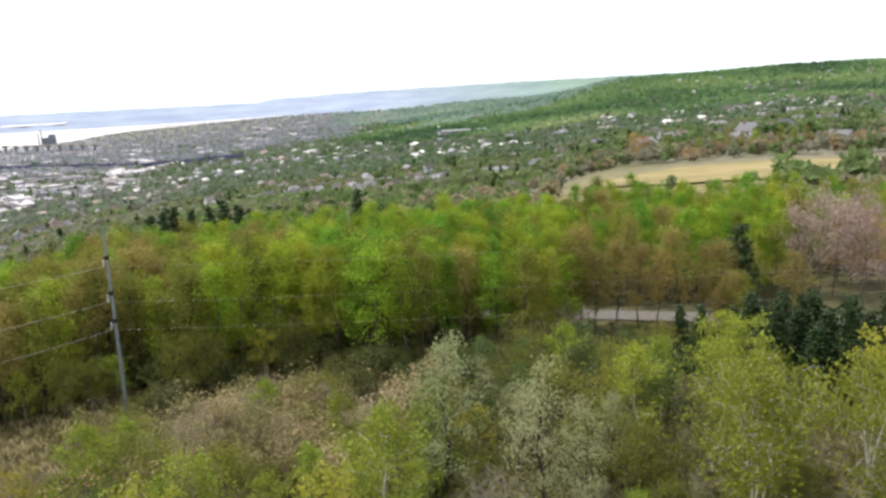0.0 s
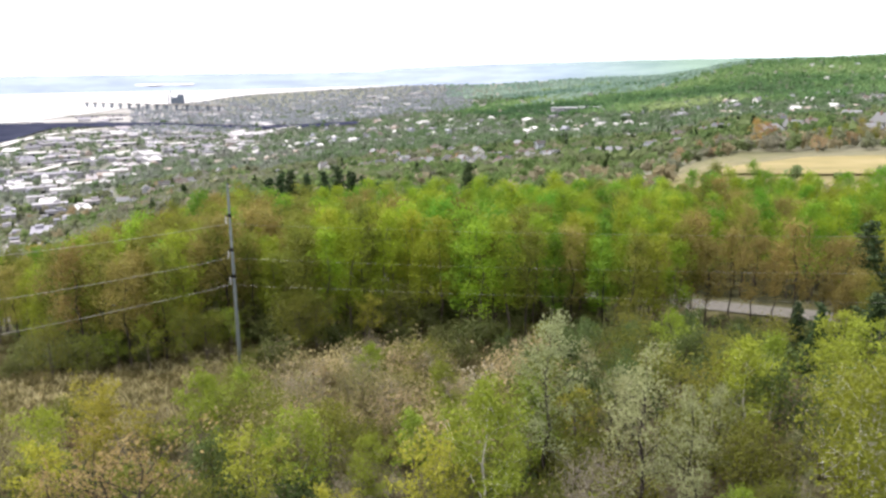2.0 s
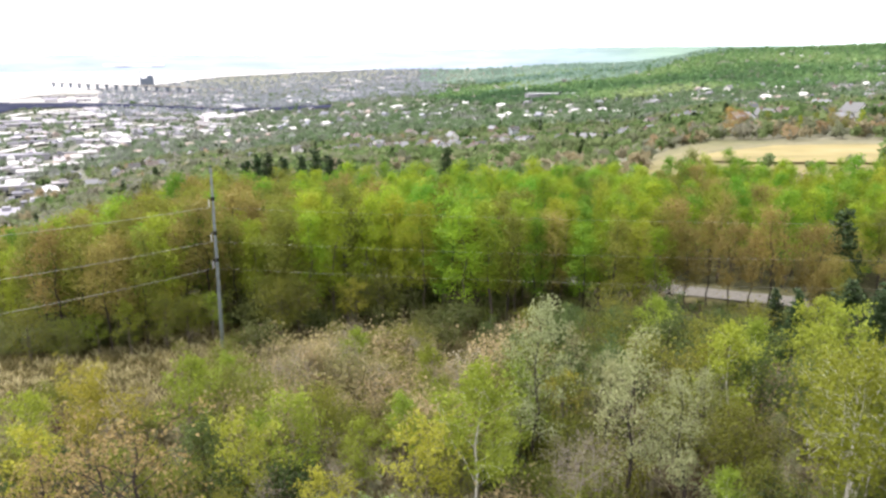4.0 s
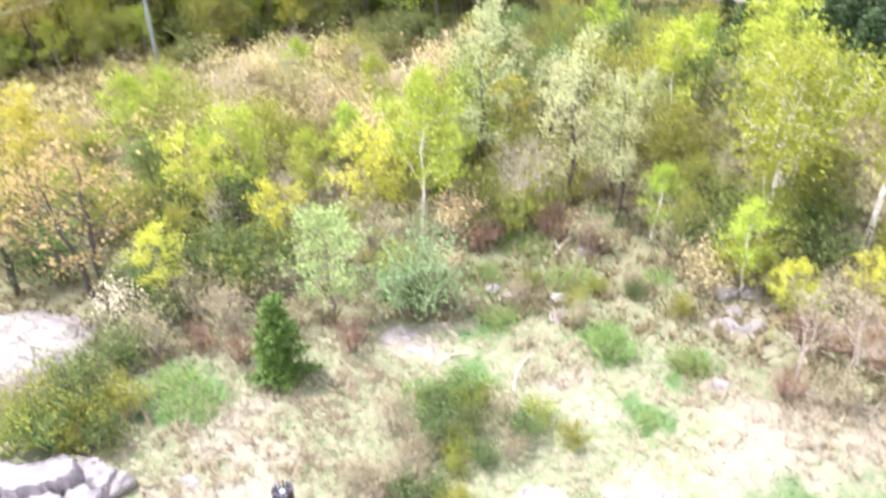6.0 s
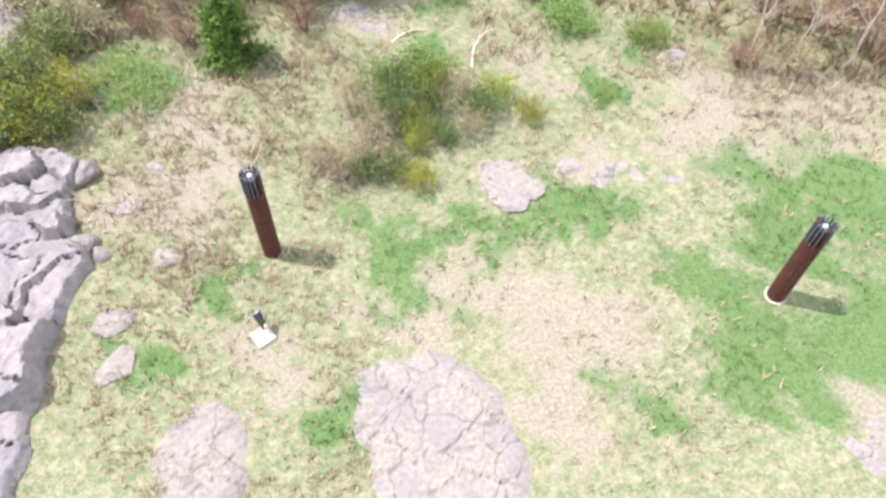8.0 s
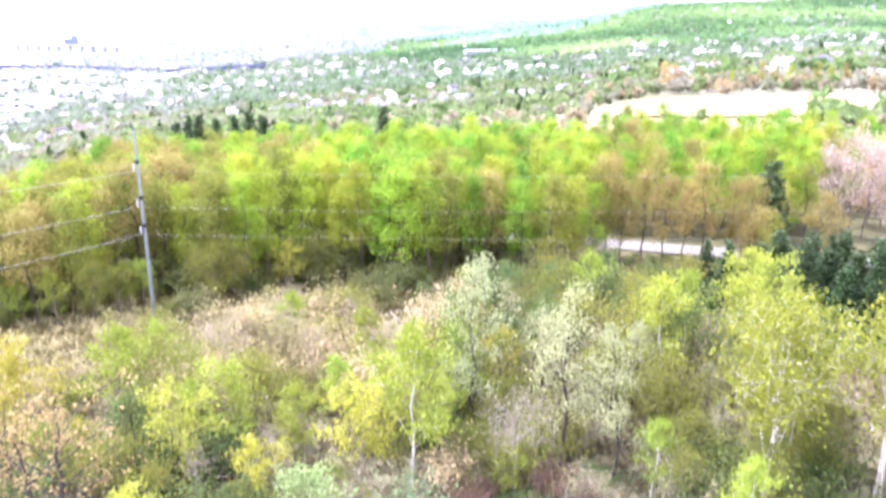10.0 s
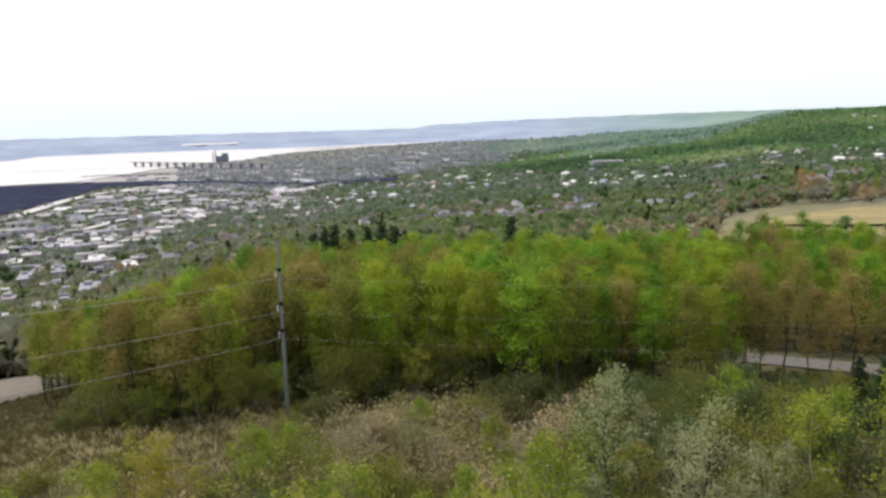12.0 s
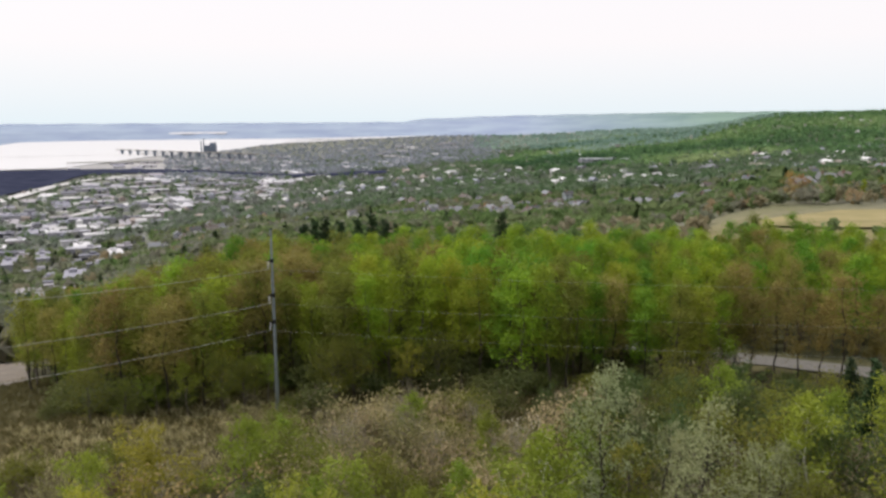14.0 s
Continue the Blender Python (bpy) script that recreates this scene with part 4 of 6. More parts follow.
def power_pole(x, y, top, rise):
    z = float(level(np.array(float(x)), np.array(float(y))))
    root = new("power_pole")
    root.matrix_basis = pose(x, y, z)
    h = top - z
    bm = bmesh.new()
    rod(bm, (0, 0, -0.5), (0, 0, h * 0.5), 0.15, 0.115, 12)
    rod(bm, (0, 0, h * 0.5), (0, 0, h), 0.115, 0.075, 12)
    part("shaft", bm, STEEL, root)
    for zc in LINE:
        top_z = zc + rise - z + 0.6
        bm = bmesh.new()
        rod(bm, (0, 0, top_z - 0.13), (0, 0, top_z + 0.13), 0.135, 0.135, 12)
        box(bm, -0.15, -0.05, top_z - 0.04, 0.26, 0.08, 0.08, 0.01)
        arm = part("bracket", bm, DARK, root)
        bm = bmesh.new()
        rod(bm, (-0.25, -0.05, top_z - 0.03), (-0.25, -0.05, top_z - 0.6), 0.022, 0.022, 6)
        for k in range(5):
            rod(bm, (-0.25, -0.05, top_z - 0.12 - k * 0.09), (-0.25, -0.05, top_z - 0.16 - k * 0.09), 0.045, 0.065, 10)
        part("insulator", bm, CERAMIC, arm, "grey ribbed insulator")
    bm = bmesh.new()
    rod(bm, (0, 0, h), (0, 0, h + 0.08), 0.125, 0.10, 12)
    part("cap", bm, DARK, root)
    return tagged(root, "tall grey steel power pole standing in bushes", "power pole")


POLES = ((-15.2, 53.9, 9.75, 0.0), (-35.0, 25.0, 12.6, 3.0), (54.0, 47.0, 9.6, 0.2))
for p in POLES:
    power_pole(*p)
WIRE = plain("bare_cable", (0.38, 0.37, 0.34), 0.4, 0.5, 0.1)
for other, thick in ((POLES[1], 0.013), (POLES[2], 0.0045)):
    for zc in LINE:
        a, b = np.array([POLES[0][0] - 0.25, POLES[0][1] - 0.05, zc]), np.array([other[0] - 0.25, other[1] - 0.05, zc + other[3]])
        t = Tubes(5)
        q = np.linspace(0, 1, 25)[:, None]
        t.add(a + (b - a) * q - np.array([0, 0, 1.0]) * (q * (1 - q)) * 2.2, [thick] * 25)
        tagged(new("power_cable", t.mesh("power_cable", WIRE)), "sagging bare power cable between poles", "cable", "power cables")

# ---- lawn below the lookout: light columns, floodlight, rocks ----
kc = Mat("rusted_steel", 0.8, 0.2)
kc.color(kc.ramp(kc.noise(7, 6), (0.3, (0.02, 0.009, 0.007)), (0.55, (0.05, 0.017, 0.012)), (0.8, (0.10, 0.036, 0.022)))).bump(kc.noise(60), 0.3, 0.004)
RUST = kc.m
FIN = plain("grey_fins", (0.10, 0.10, 0.13), 0.4, 0.5)
LENS = plain("milky_lens", (0.22, 0.26, 0.36), 0.15, 0, 0.05)
PLATE = plain("beige_plate", (0.34, 0.26, 0.17), 0.6)
CONCRETE = plain("pale_concrete", (0.30, 0.275, 0.24), 0.9, vary=0.2, scale=12, bump=0.01)


def light_column(x, y, foot):
    """A rusted round column whose top is a louvred lamp head."""
    root = new("light_column")
    root.matrix_basis = pose(x, y, float(level(np.array(x), np.array(y))), 0, 0, math.degrees(math.atan2(x, -y)))
    bm = bmesh.new()
    rod(bm, (0, 0, -0.2), (0, 0, 2.45), 0.225, 0.225, 12)
    part("shaft", bm, RUST, root)
    bm = bmesh.new()
    rod(bm, (0, 0, -0.4), (0, 0, foot), 0.285, 0.275, 16)
    part("footing", bm, CONCRETE, root, "pale concrete footing")
    bm = bmesh.new()
    rod(bm, (0, 0, 2.45), (0, 0, 2.92), 0.165, 0.165, 12)
    part("lamp_core", bm, DARK, root)
    for k in range(14):
        bm = bmesh.new()
        a = k * 2 * math.pi / 14
        box(bm, math.cos(a) * 0.20, math.sin(a) * 0.20, 2.45, 0.06, 0.026, 0.66, 0, math.degrees(a))
        part("louvre", bm, FIN if k % 5 else RUST, root)
    bm = bmesh.new()
    rod(bm, (0, 0, 2.93), (0, 0, 2.96), 0.175, 0.165, 12)
    part("cap", bm, DARK, root)
    bm = bmesh.new()
    rod(bm, (0, -0.03, 2.964), (0, -0.03, 2.985), 0.065, 0.055, 12)
    rod(bm, (0, -0.20, 2.80), (0, -0.25, 2.83), 0.13, 0.12, 14)
    part("lamp_lens", bm, LENS, root, "milky lamp lens")
    bm = bmesh.new()
    box(bm, 0.0, -0.225, 0.95, 0.17, 0.03, 0.16, 0.005)
    part("plate", bm, PLATE, root, "small beige plate")
    return tagged(root, "rusted steel light column with a dark louvred head", "light column", "light columns on the lawn")


light_column(-2.58, 11.6, -0.1)
light_column(9.42, 8.6, 0.07)

flood = new("floodlight")
flood.matrix_basis = at(-2.85, 9.2, 30)
bm = bmesh.new()
box(bm, 0, 0, -0.1, 0.46, 0.46, 0.2, 0.02)
part("base", bm, CONCRETE, flood, "white concrete base")
bm = bmesh.new()
rod(bm, (0.1, 0.15, 0.1), (0.1, 0.15, 0.5), 0.035, 0.035, 8)
part("stem", bm, DARK, flood)
bm = bmesh.new()
rod(bm, (0.1, 0.05, 0.45), (0.11, 0.30, 0.62), 0.07, 0.11, 12)
part("lamp_head", bm, DARK, flood)
bm = bmesh.new()
rod(bm, (0.11, 0.30, 0.62), (0.111, 0.32, 0.632), 0.098, 0.095, 12)
part("lamp_lens", bm, LENS, flood)
tagged(flood, "black spot floodlight on a white concrete block", "floodlight")

ks = Mat("pale_bedrock", 0.9)
grain = ks.noise(9, 7, 0.7)
vo = ks.n.new("ShaderNodeTexVoronoi")
vo.feature = "DISTANCE_TO_EDGE"
vo.inputs["Scale"].default_value = 0.42
nz = ks.n.new("ShaderNodeTexNoise")
nz.inputs["Scale"].default_value = 1.2
warp = ks.mix(0.8, ks.coords(), nz.outputs["Color"], "LINEAR_LIGHT")
ks.l.new(ks.coords(), nz.inputs["Vector"])
ks.l.new(warp, vo.inputs["Vector"])
stone = ks.ramp(grain, (0.25, (0.09, 0.083, 0.077)), (0.5, (0.155, 0.144, 0.134)), (0.75, (0.215, 0.202, 0.188)))
stone = ks.mix(ks.ramp(ks.noise(0.9, 5), (0.45, (0, 0, 0)), (0.7, (0.6, 0.6, 0.6))), stone, (0.12, 0.112, 0.135))
crack = ks.ramp(vo.outputs["Distance"], (0.0, (0.3, 0.3, 0.3)), (0.02, (1, 1, 1)))
ks.color(ks.mix(0.6, stone, crack, "MULTIPLY")).bump(ks.mix(0.6, grain, crack, "MULTIPLY"), 0.7, 0.05)
ROCK = ks.m
kp = Mat("purple_grey_bedrock", 0.95)
pg = kp.noise(5, 8, 0.75)
kp.color(kp.mix(kp.ramp(kp.noise(1.1, 6, 0.7), (0.42, (0, 0, 0)), (0.62, (0.8, 0.8, 0.8))), kp.ramp(pg, (0.3, (0.12, 0.11, 0.116)), (0.7, (0.205, 0.19, 0.197))), kp.ramp(pg, (0.3, (0.075, 0.072, 0.083)), (0.7, (0.145, 0.138, 0.153))))).bump(pg, 0.6, 0.05)
SLAB = kp.m


EDGE_Y, EDGE_X = (3, 8, 9.2, 10.5, 11.6, 13.3, 14.9, 15.7), (-8.2, -7.8, -7.7, -7.4, -6.8, -7.6, -7.4, -8.1)
N_CELL = 30


def outcrop(name, x0, x1, y0, y1, inside, height, label, seed, broken=False):
    """Bare bedrock in plates; a broken one has steep, jagged blocks along its edge."""
    rng = np.random.default_rng(seed)
    xs, ys = np.arange(x0, x1, 0.075), np.arange(y0, y1, 0.075)
    x, y = np.meshgrid(xs, ys, indexing="ij")
    k = 0.4 if broken else 0.35
    jx = x + k * (0.22 * np.sin(y * 4.1 + np.sin(x * 3)) + 0.04 * np.sin(y * 11 + x * 7))
    jy = y + k * (0.22 * np.sin(x * 3.7 + np.sin(y * 3.3)) + 0.04 * np.sin(x * 12))
    m = inside(jx, jy)
    seeds = np.stack([rng.uniform(x0, x1, N_CELL), rng.uniform(y0, y1, N_CELL)], 1)
    if broken:
        seeds[:17, 0] = np.interp(seeds[:17, 1], EDGE_Y, EDGE_X) - rng.uniform(0.0, 1.4, 17)
    d = ((jx[..., None] - seeds[:, 0]) * (1.0 if broken else 0.8)) ** 2 + ((jy[..., None] - seeds[:, 1]) * 1.4) ** 2
    if broken:
        u, v = (jx[..., None] - seeds[:, 0]) * 0.9 + (jy[..., None] - seeds[:, 1]) * 0.42, (jy[..., None] - seeds[:, 1]) * 1.1 - (jx[..., None] - seeds[:, 0]) * 0.42
        d = np.maximum(np.abs(u + 0.35 * v), np.abs(v) * 1.25) ** 2
    order = np.argsort(d, -1)
    cell = order[..., 0]
    edge = np.sqrt(np.take_along_axis(d, order[..., 1:2], -1)[..., 0]) - np.sqrt(np.take_along_axis(d, order[..., :1], -1)[..., 0])
    low = np.full(N_CELL, 0.86 if broken else 0.82)
    if broken:
        low[:17] = 0.25
    tilt = rng.uniform(-0.07, 0.07, (N_CELL, 2)) * (1.0 if broken else 0.3)
    if broken:
        tilt[17:] *= 0.5
    up = (low + (1 - low) * rng.uniform(0, 1, N_CELL))[cell] * height + (x - seeds[cell, 0]) * tilt[cell, 0] + (y - seeds[cell, 1]) * tilt[cell, 1]
    up -= np.clip(0.06 - edge, 0, 0.06) * (5.0 if broken else 1.0)
    if broken:
        up += 0.035 * np.sin(x * 5.3 + 2.2 * np.sin(y * 3.1)) * np.sin(y * 6.7 + 1.7 * np.sin(x * 4.3)) + rng.normal(size=x.shape) * 0.008
    shape = np.clip(m * 5, 0, 1) if broken else np.clip(m * 1.6, 0, 1) ** 0.8
    z = level(x, y) + np.where(m > 0, up * shape, -0.35) + 0.02 * np.sin(x * 6 + 2 * np.sin(y * 4)) - (0.0 if broken else 0.06)
    idx = np.arange(x.size).reshape(x.shape)
    q = np.stack([idx[:-1, :-1], idx[1:, :-1], idx[1:, 1:], idx[:-1, 1:]], -1).reshape(-1, 4)
    pts = np.stack([x, y, z], -1).reshape(-1, 3)
    root = new(name)
    owner = cell[:-1, :-1].ravel()
    for c in range(N_CELL):
        own = q[owner == c]
        if len(own) < 6:
            continue
        used, flat = np.unique(own, return_inverse=True)
        part("rock_plate", mesh_of("rock_plate", pts[used], flat.reshape(-1, 4), SLAB if seed == 3 else ROCK), ROCK, root)
    return tagged(root, label, "rock")


outcrop("bedrock_outcrop", -15, -6.3, 3, 16.4, lambda x, y: np.minimum(np.interp(y, EDGE_Y, EDGE_X) - x, 15.6 - y), 0.85, "bare pinkish grey bedrock slab with dark cracks", 3, True)
outcrop("bedrock_outcrop", -17.2, -9.4, 18.2, 24.2, lambda x, y: 1 - ((x + 13.3) / 3.5) ** 2 - ((y - 21.2) / 2.4) ** 2, 0.5, "pale bedrock slab among bushes", 4)
outcrop("bedrock_outcrop", -2.2, 4.0, 3.4, 9.4, lambda x, y: 1 - np.abs((x - 0.55 - 0.18 * (8 - y)) / 1.75) ** 3 - np.abs((y - 6.05) / 2.35) ** 3, 0.2, "low pale bedrock slab in the lawn", 5)
outcrop("bedrock_outcrop", -6.0, -2.8, 4.4, 8.6, lambda x, y: 1 - ((x + 4.2) / 1.1) ** 2 - ((y - 6.3) / 1.6) ** 2, 0.2, "low pale bedrock slab in the lawn", 6)
outcrop("bedrock_outcrop", 8.8, 12.4, 3.2, 6.2, lambda x, y: 1 - ((x - 10.3) / 1.0) ** 2 - ((y - 4.7) / 0.8) ** 2, 0.12, "low pale bedrock slab in the lawn", 7)


def boulder(x, y, sx, sy, sz, turn, seed):
    rng = np.random.default_rng(seed)
    bm = bmesh.new()
    bmesh.ops.create_icosphere(bm, subdivisions=3, radius=0.5)
    cuts = rng.normal(size=(9, 3))
    cuts /= np.linalg.norm(cuts, axis=1)[:, None]
    off = rng.uniform(0.26, 0.46, 9)
    for v in bm.verts:
        p = np.array(v.co)
        for n, o in zip(cuts, off):
            e = p @ n - o
            if e > 0:
                p = p - n * e
        p *= 1 + 0.16 * noise.noise(Vector(p * 5) + Vector((seed, 0, 0)))
        v.co = Vector(p)
    me = bpy.data.meshes.new("boulder")
    bm.to_mesh(me)
    bm.free()
    me.materials.append(ROCK)
    ob = new("boulder", me)
    z = float(level(np.array(float(x)), np.array(float(y))))
    ob.matrix_basis = pose(x, y, z + sz * 0.06, 0, 0, turn) @ Matrix.Diagonal((sx, sy, sz, 1))
    return tagged(ob, "pale angular boulder lying in dry grass", "rock", "boulders on the lawn")


WEST_ROCKS = [
    (-5.6, 14.6, 0.7, 0.6, 0.3, 0), (-6.1, 13.4, 0.9, 0.6, 0.25, 20), (-5.1, 11.7, 0.8, 0.9, 0.24, 50), (-6.3, 10.1, 1.1, 0.9, 0.4, 15), (-6.2, 8.9, 1.2, 0.9, 0.36, 70),
    (-7.2, 12.4, 0.8, 0.7, 0.75, 5), (-6.75, 12.0, 0.6, 0.5, 0.5, 40), (-7.4, 14.6, 0.9, 0.8, 0.9, 12),
]
LAWN_ROCKS = [
    (3.55, 12.9, 1.4, 2.0, 0.14, 12), (4.1, 12.7, 0.9, 1.0, 0.14, 70), (5.4, 13.2, 0.9, 0.6, 0.16, 0), (6.3, 12.85, 1.2, 0.7, 0.15, 40), (7.1, 12.55, 1.1, 0.8, 0.16, 80),
    (6.8, 13.05, 0.8, 0.5, 0.14, 10), (8.1, 12.35, 1.0, 0.5, 0.16, -20), (2.0, 24.1, 1.0, 0.6, 0.6, 20), (5.8, 22.0, 0.9, 0.6, 0.45, 20), (5.5, 20.9, 0.8, 0.6, 0.35, 60),
]
EAST_ROCKS = [
    (11.7, 22.0, 1.2, 0.8, 0.5, 15), (12.6, 21.9, 1.6, 0.8, 0.5, 50), (11.1, 20.0, 1.4, 0.8, 0.45, 0), (12.0, 20.0, 1.3, 0.7, 0.4, 25), (9.9, 21.5, 1.2, 0.7, 0.4, -10), (9.5, 16.9, 1.0, 0.7, 0.2, 30),
    (0.0, 20.2, 1.5, 1.0, 0.3, 10), (0.8, 19.0, 1.3, 0.8, 0.25, 70), (0.5, 19.4, 0.9, 0.8, 0.3, 0), (4.2, 22.2, 1.3, 0.7, 0.3, 10), (3.5, 22.9, 0.9, 0.6, 0.3, 45), (7.8, 25.3, 1.2, 0.7, 0.3, 0), (11.6, 20.8, 0.9, 0.6, 0.4, 70),
]
for i, (x, y, sx, sy, sz, t) in enumerate(LAWN_ROCKS + EAST_ROCKS + WEST_ROCKS):
    boulder(x, y, sx, sy, sz, t, 310 + i)

# fallen bleached branches
BLEACH = plain("bleached_wood", (0.42, 0.385, 0.335), 0.8, vary=0.2)


def fallen(x, y, turn, length, seed):
    rng = np.random.default_rng(seed)
    t = Tubes(5)
    q = np.linspace(0, 1, 6)
    p = np.stack([q * length, 0.12 * length * np.sin(q * 3), 0.05 + 0.25 * q * (1 - q) + 0.0 * q], 1)
    t.add(p, np.interp(q, (0, 1), (0.034, 0.008)))
    for k in range(5):
        b = p[k + 1 if k < 4 else 3]
        t.add([b, b + np.array([0.15, rng.uniform(-0.4, 0.4), rng.uniform(0.1, 0.4)]) * length * 0.5], [0.014, 0.004])
    ob = new("fallen_branch", t.mesh("fallen_branch", BLEACH))
    ob.matrix_basis = at(x, y, turn)
    return tagged(ob, "bleached fallen branch lying in dry grass", "branch", "fallen branches")


for i, (x, y, t, ln) in enumerate(((3.4, 17.2, 60, 1.8), (6.2, 25.0, 40, 2.2), (4.0, 27.6, 55, 2.0), (-7.2, 21.6, 120, 1.8), (11.6, 26.6, 70, 2.6), (1.2, 18.6, 20, 1.2), (-4.0, 21.8, 140, 1.6))):
    fallen(x, y, t, ln, 500 + i)

# ---- grass, uncountable ----


def tufts(name, n, r0, r1, pick, size, mat, label, seed, blades=5):
    rng = np.random.default_rng(seed)
    az, r = np.radians(rng.uniform(-56, 44, n)), np.sqrt(rng.uniform(r0 * r0, r1 * r1, n))
    x, y = -np.sin(az) * r, np.cos(az) * r
    keep = rng.random(n) < pick(x, y)
    x, y = x[keep], y[keep]
    z = level(x, y)
    n = len(x)
    b = np.repeat(np.stack([x, y, z], 1), blades, 0)
    m = len(b)
    b[:, :2] += rng.normal(size=(m, 2)) * size * 0.25
    a = rng.uniform(0, 2 * np.pi, m)
    h = size * rng.uniform(0.5, 1.2, m)
    ln = h * rng.uniform(0.3, 1.1, m)
    a2 = rng.uniform(0, 2 * np.pi, m)
    tip = b + np.stack([np.cos(a2) * ln, np.sin(a2) * ln, h], 1)
    side = np.stack([np.cos(a), np.sin(a), 0 * a], 1) * (size * 0.10)
    v = np.stack([b - side, b + side, tip], 1).reshape(-1, 3)
    f = np.arange(m * 3).reshape(-1, 3)
    return tagged(new(name, mesh_of(name, v, f, mat)), label, "grass", kind="stuff")


STRAW = leaf_mat("dry_grass", (0.21, 0.185, 0.115), (0.40, 0.355, 0.25), 0.35)
BLADE = leaf_mat("green_grass", (0.04, 0.095, 0.022), (0.105, 0.19, 0.05), 0.3)
gp = lambda x, y: patches(x, y, GREEN)
rk = lambda x, y: np.where((x < np.interp(y, EDGE_Y, EDGE_X) + 0.1) & (y < 15.6), 0.0, 1.0) * np.where((np.abs(x - 1.4) < 1.9) & (np.abs(y - 6.2) < 2.3), 0.0, 1.0)
tufts("dry_grass", 14000, 5, 24, lambda x, y: (1 - gp(x, y)) * (0.25 + 0.6 * (np.sin(x * 1.3 + 2) * np.sin(y * 1.1) > -0.3)) * (1 - 0.8 * patches(x, y, BARE)) * (0.35 + 0.65 * (x < 0)) * rk(x, y), 0.2, STRAW, "tufts of straw-coloured dry grass", 1)
CLUMPS = ((-4.6, 16.6, 1.4), (-3.2, 15.6, 1.0), (-2.4, 17.6, 1.3), (-5.6, 15.6, 0.9), (11.0, 15.6, 1.5), (12.8, 15.0, 1.4), (14.2, 15.4, 1.4), (9.4, 17.0, 1.0), (-0.4, 18.6, 1.0), (4.4, 18.0, 1.0), (-7.6, 19.8, 1.2), (-5.6, 12.6, 1.3), (-4.8, 11.0, 1.0), (-5.4, 14.2, 1.0), (-5.2, 9.6, 0.8))
tufts("tall_dry_grass", 9000, 10, 22, lambda x, y: patches(x, y, CLUMPS) * 0.55, 0.34, leaf_mat("tall_straw", (0.24, 0.205, 0.135), (0.42, 0.37, 0.26), 0.35), "tall bleached straw grass in clumps", 7, 6)
tufts("green_grass", 14000, 5, 26, lambda x, y: np.clip(gp(x, y) * 1.2, 0.04, 1) * rk(x, y), 0.13, BLADE, "short green grass in patches", 2)
tufts("brush_litter", 14000, 21, 50, lambda x, y: 0.8 + 0 * x, 0.45, leaf_mat("brown_brush", (0.075, 0.065, 0.032), (0.25, 0.21, 0.12), 0.2), "tangled dry brown brush under the trees", 3, 6)
tufts("clearing_grass", 30000, 48, 92, lambda x, y: np.where((np.hypot(x, y) < 66) | (np.degrees(np.arctan2(-x, y)) > 27), 0.9, 0.0), 0.5, leaf_mat("olive_grass", (0.075, 0.066, 0.022), (0.23, 0.19, 0.08), 0.25), "rough olive and straw grass of the clearing", 4, 5)


def tussocks(x, y):
    w = np.zeros_like(x)
    for k in range(30):
        a, r = radians(15 + (k * 7.3) % 18), 44 + (k * 5.7) % 18
        w = np.maximum(w, np.exp(-((x + math.sin(a) * r) ** 2 / 2.2 + (y - math.cos(a) * r) ** 2 / 0.6)))
    return w * 0.9


tufts("straw_tussocks", 15000, 42, 64, tussocks, 0.55, leaf_mat("bleached_straw", (0.25, 0.21, 0.11), (0.52, 0.45, 0.26), 0.3), "bleached straw tussocks in the clearing", 5, 6)

# ---- the field on the rise ----


def sector(name, az0, az1, inner, outer_, mat, lift, label, category, n=60, m=14):
    """A sheet on the ground between two bearings; inner and outer give its reach for a bearing."""
    az = np.linspace(az0, az1, n)
    q = np.linspace(0, 1, m)
    ri, ro = np.array([inner(a) for a in az]), np.array([outer_(a) for a in az])
    r = ri[:, None] * (1 - q) + ro[:, None] * q
    a = np.radians(az)[:, None]
    x, y = -np.sin(a) * r, np.cos(a) * r
    v = np.stack([x, y, level(x, y) + lift], -1).reshape(-1, 3)
    idx = np.arange(n * m).reshape(n, m)
    f = np.stack([idx[:-1, :-1], idx[1:, :-1], idx[1:, 1:], idx[:-1, 1:]], -1).reshape(-1, 4)
    f = f[:, ::-1] if az1 > az0 else f
    return tagged(new(name, mesh_of(name, v, f, mat, True)), label, category, kind="structure")


kf = Mat("field_grass", 0.95)
kf.color(kf.ramp(kf.noise(0.06, 5), (0.3, (0.19, 0.165, 0.07)), (0.55, (0.27, 0.225, 0.10)), (0.75, (0.33, 0.275, 0.145))))
sector("field", -48, -17.5, lambda a: 196, lambda a: 205 + min(46, (-17.5 - a) * 8), kf.m, 0.5, "open straw-coloured field on the rise", "field")

kq = plain("gravel_soil", (0.17, 0.145, 0.12), 0.95, vary=0.3, scale=0.4, bump=0.02)
sector("gravel_track", 31.5, 40, lambda a: 88 - (a - 31.8) * 1.5 + 2 * math.sin(a * 9), lambda a: 182 + 6 * math.sin(a), kq, 0.35, "bare brown gravel ground beside the wood", "track", 30, 40)

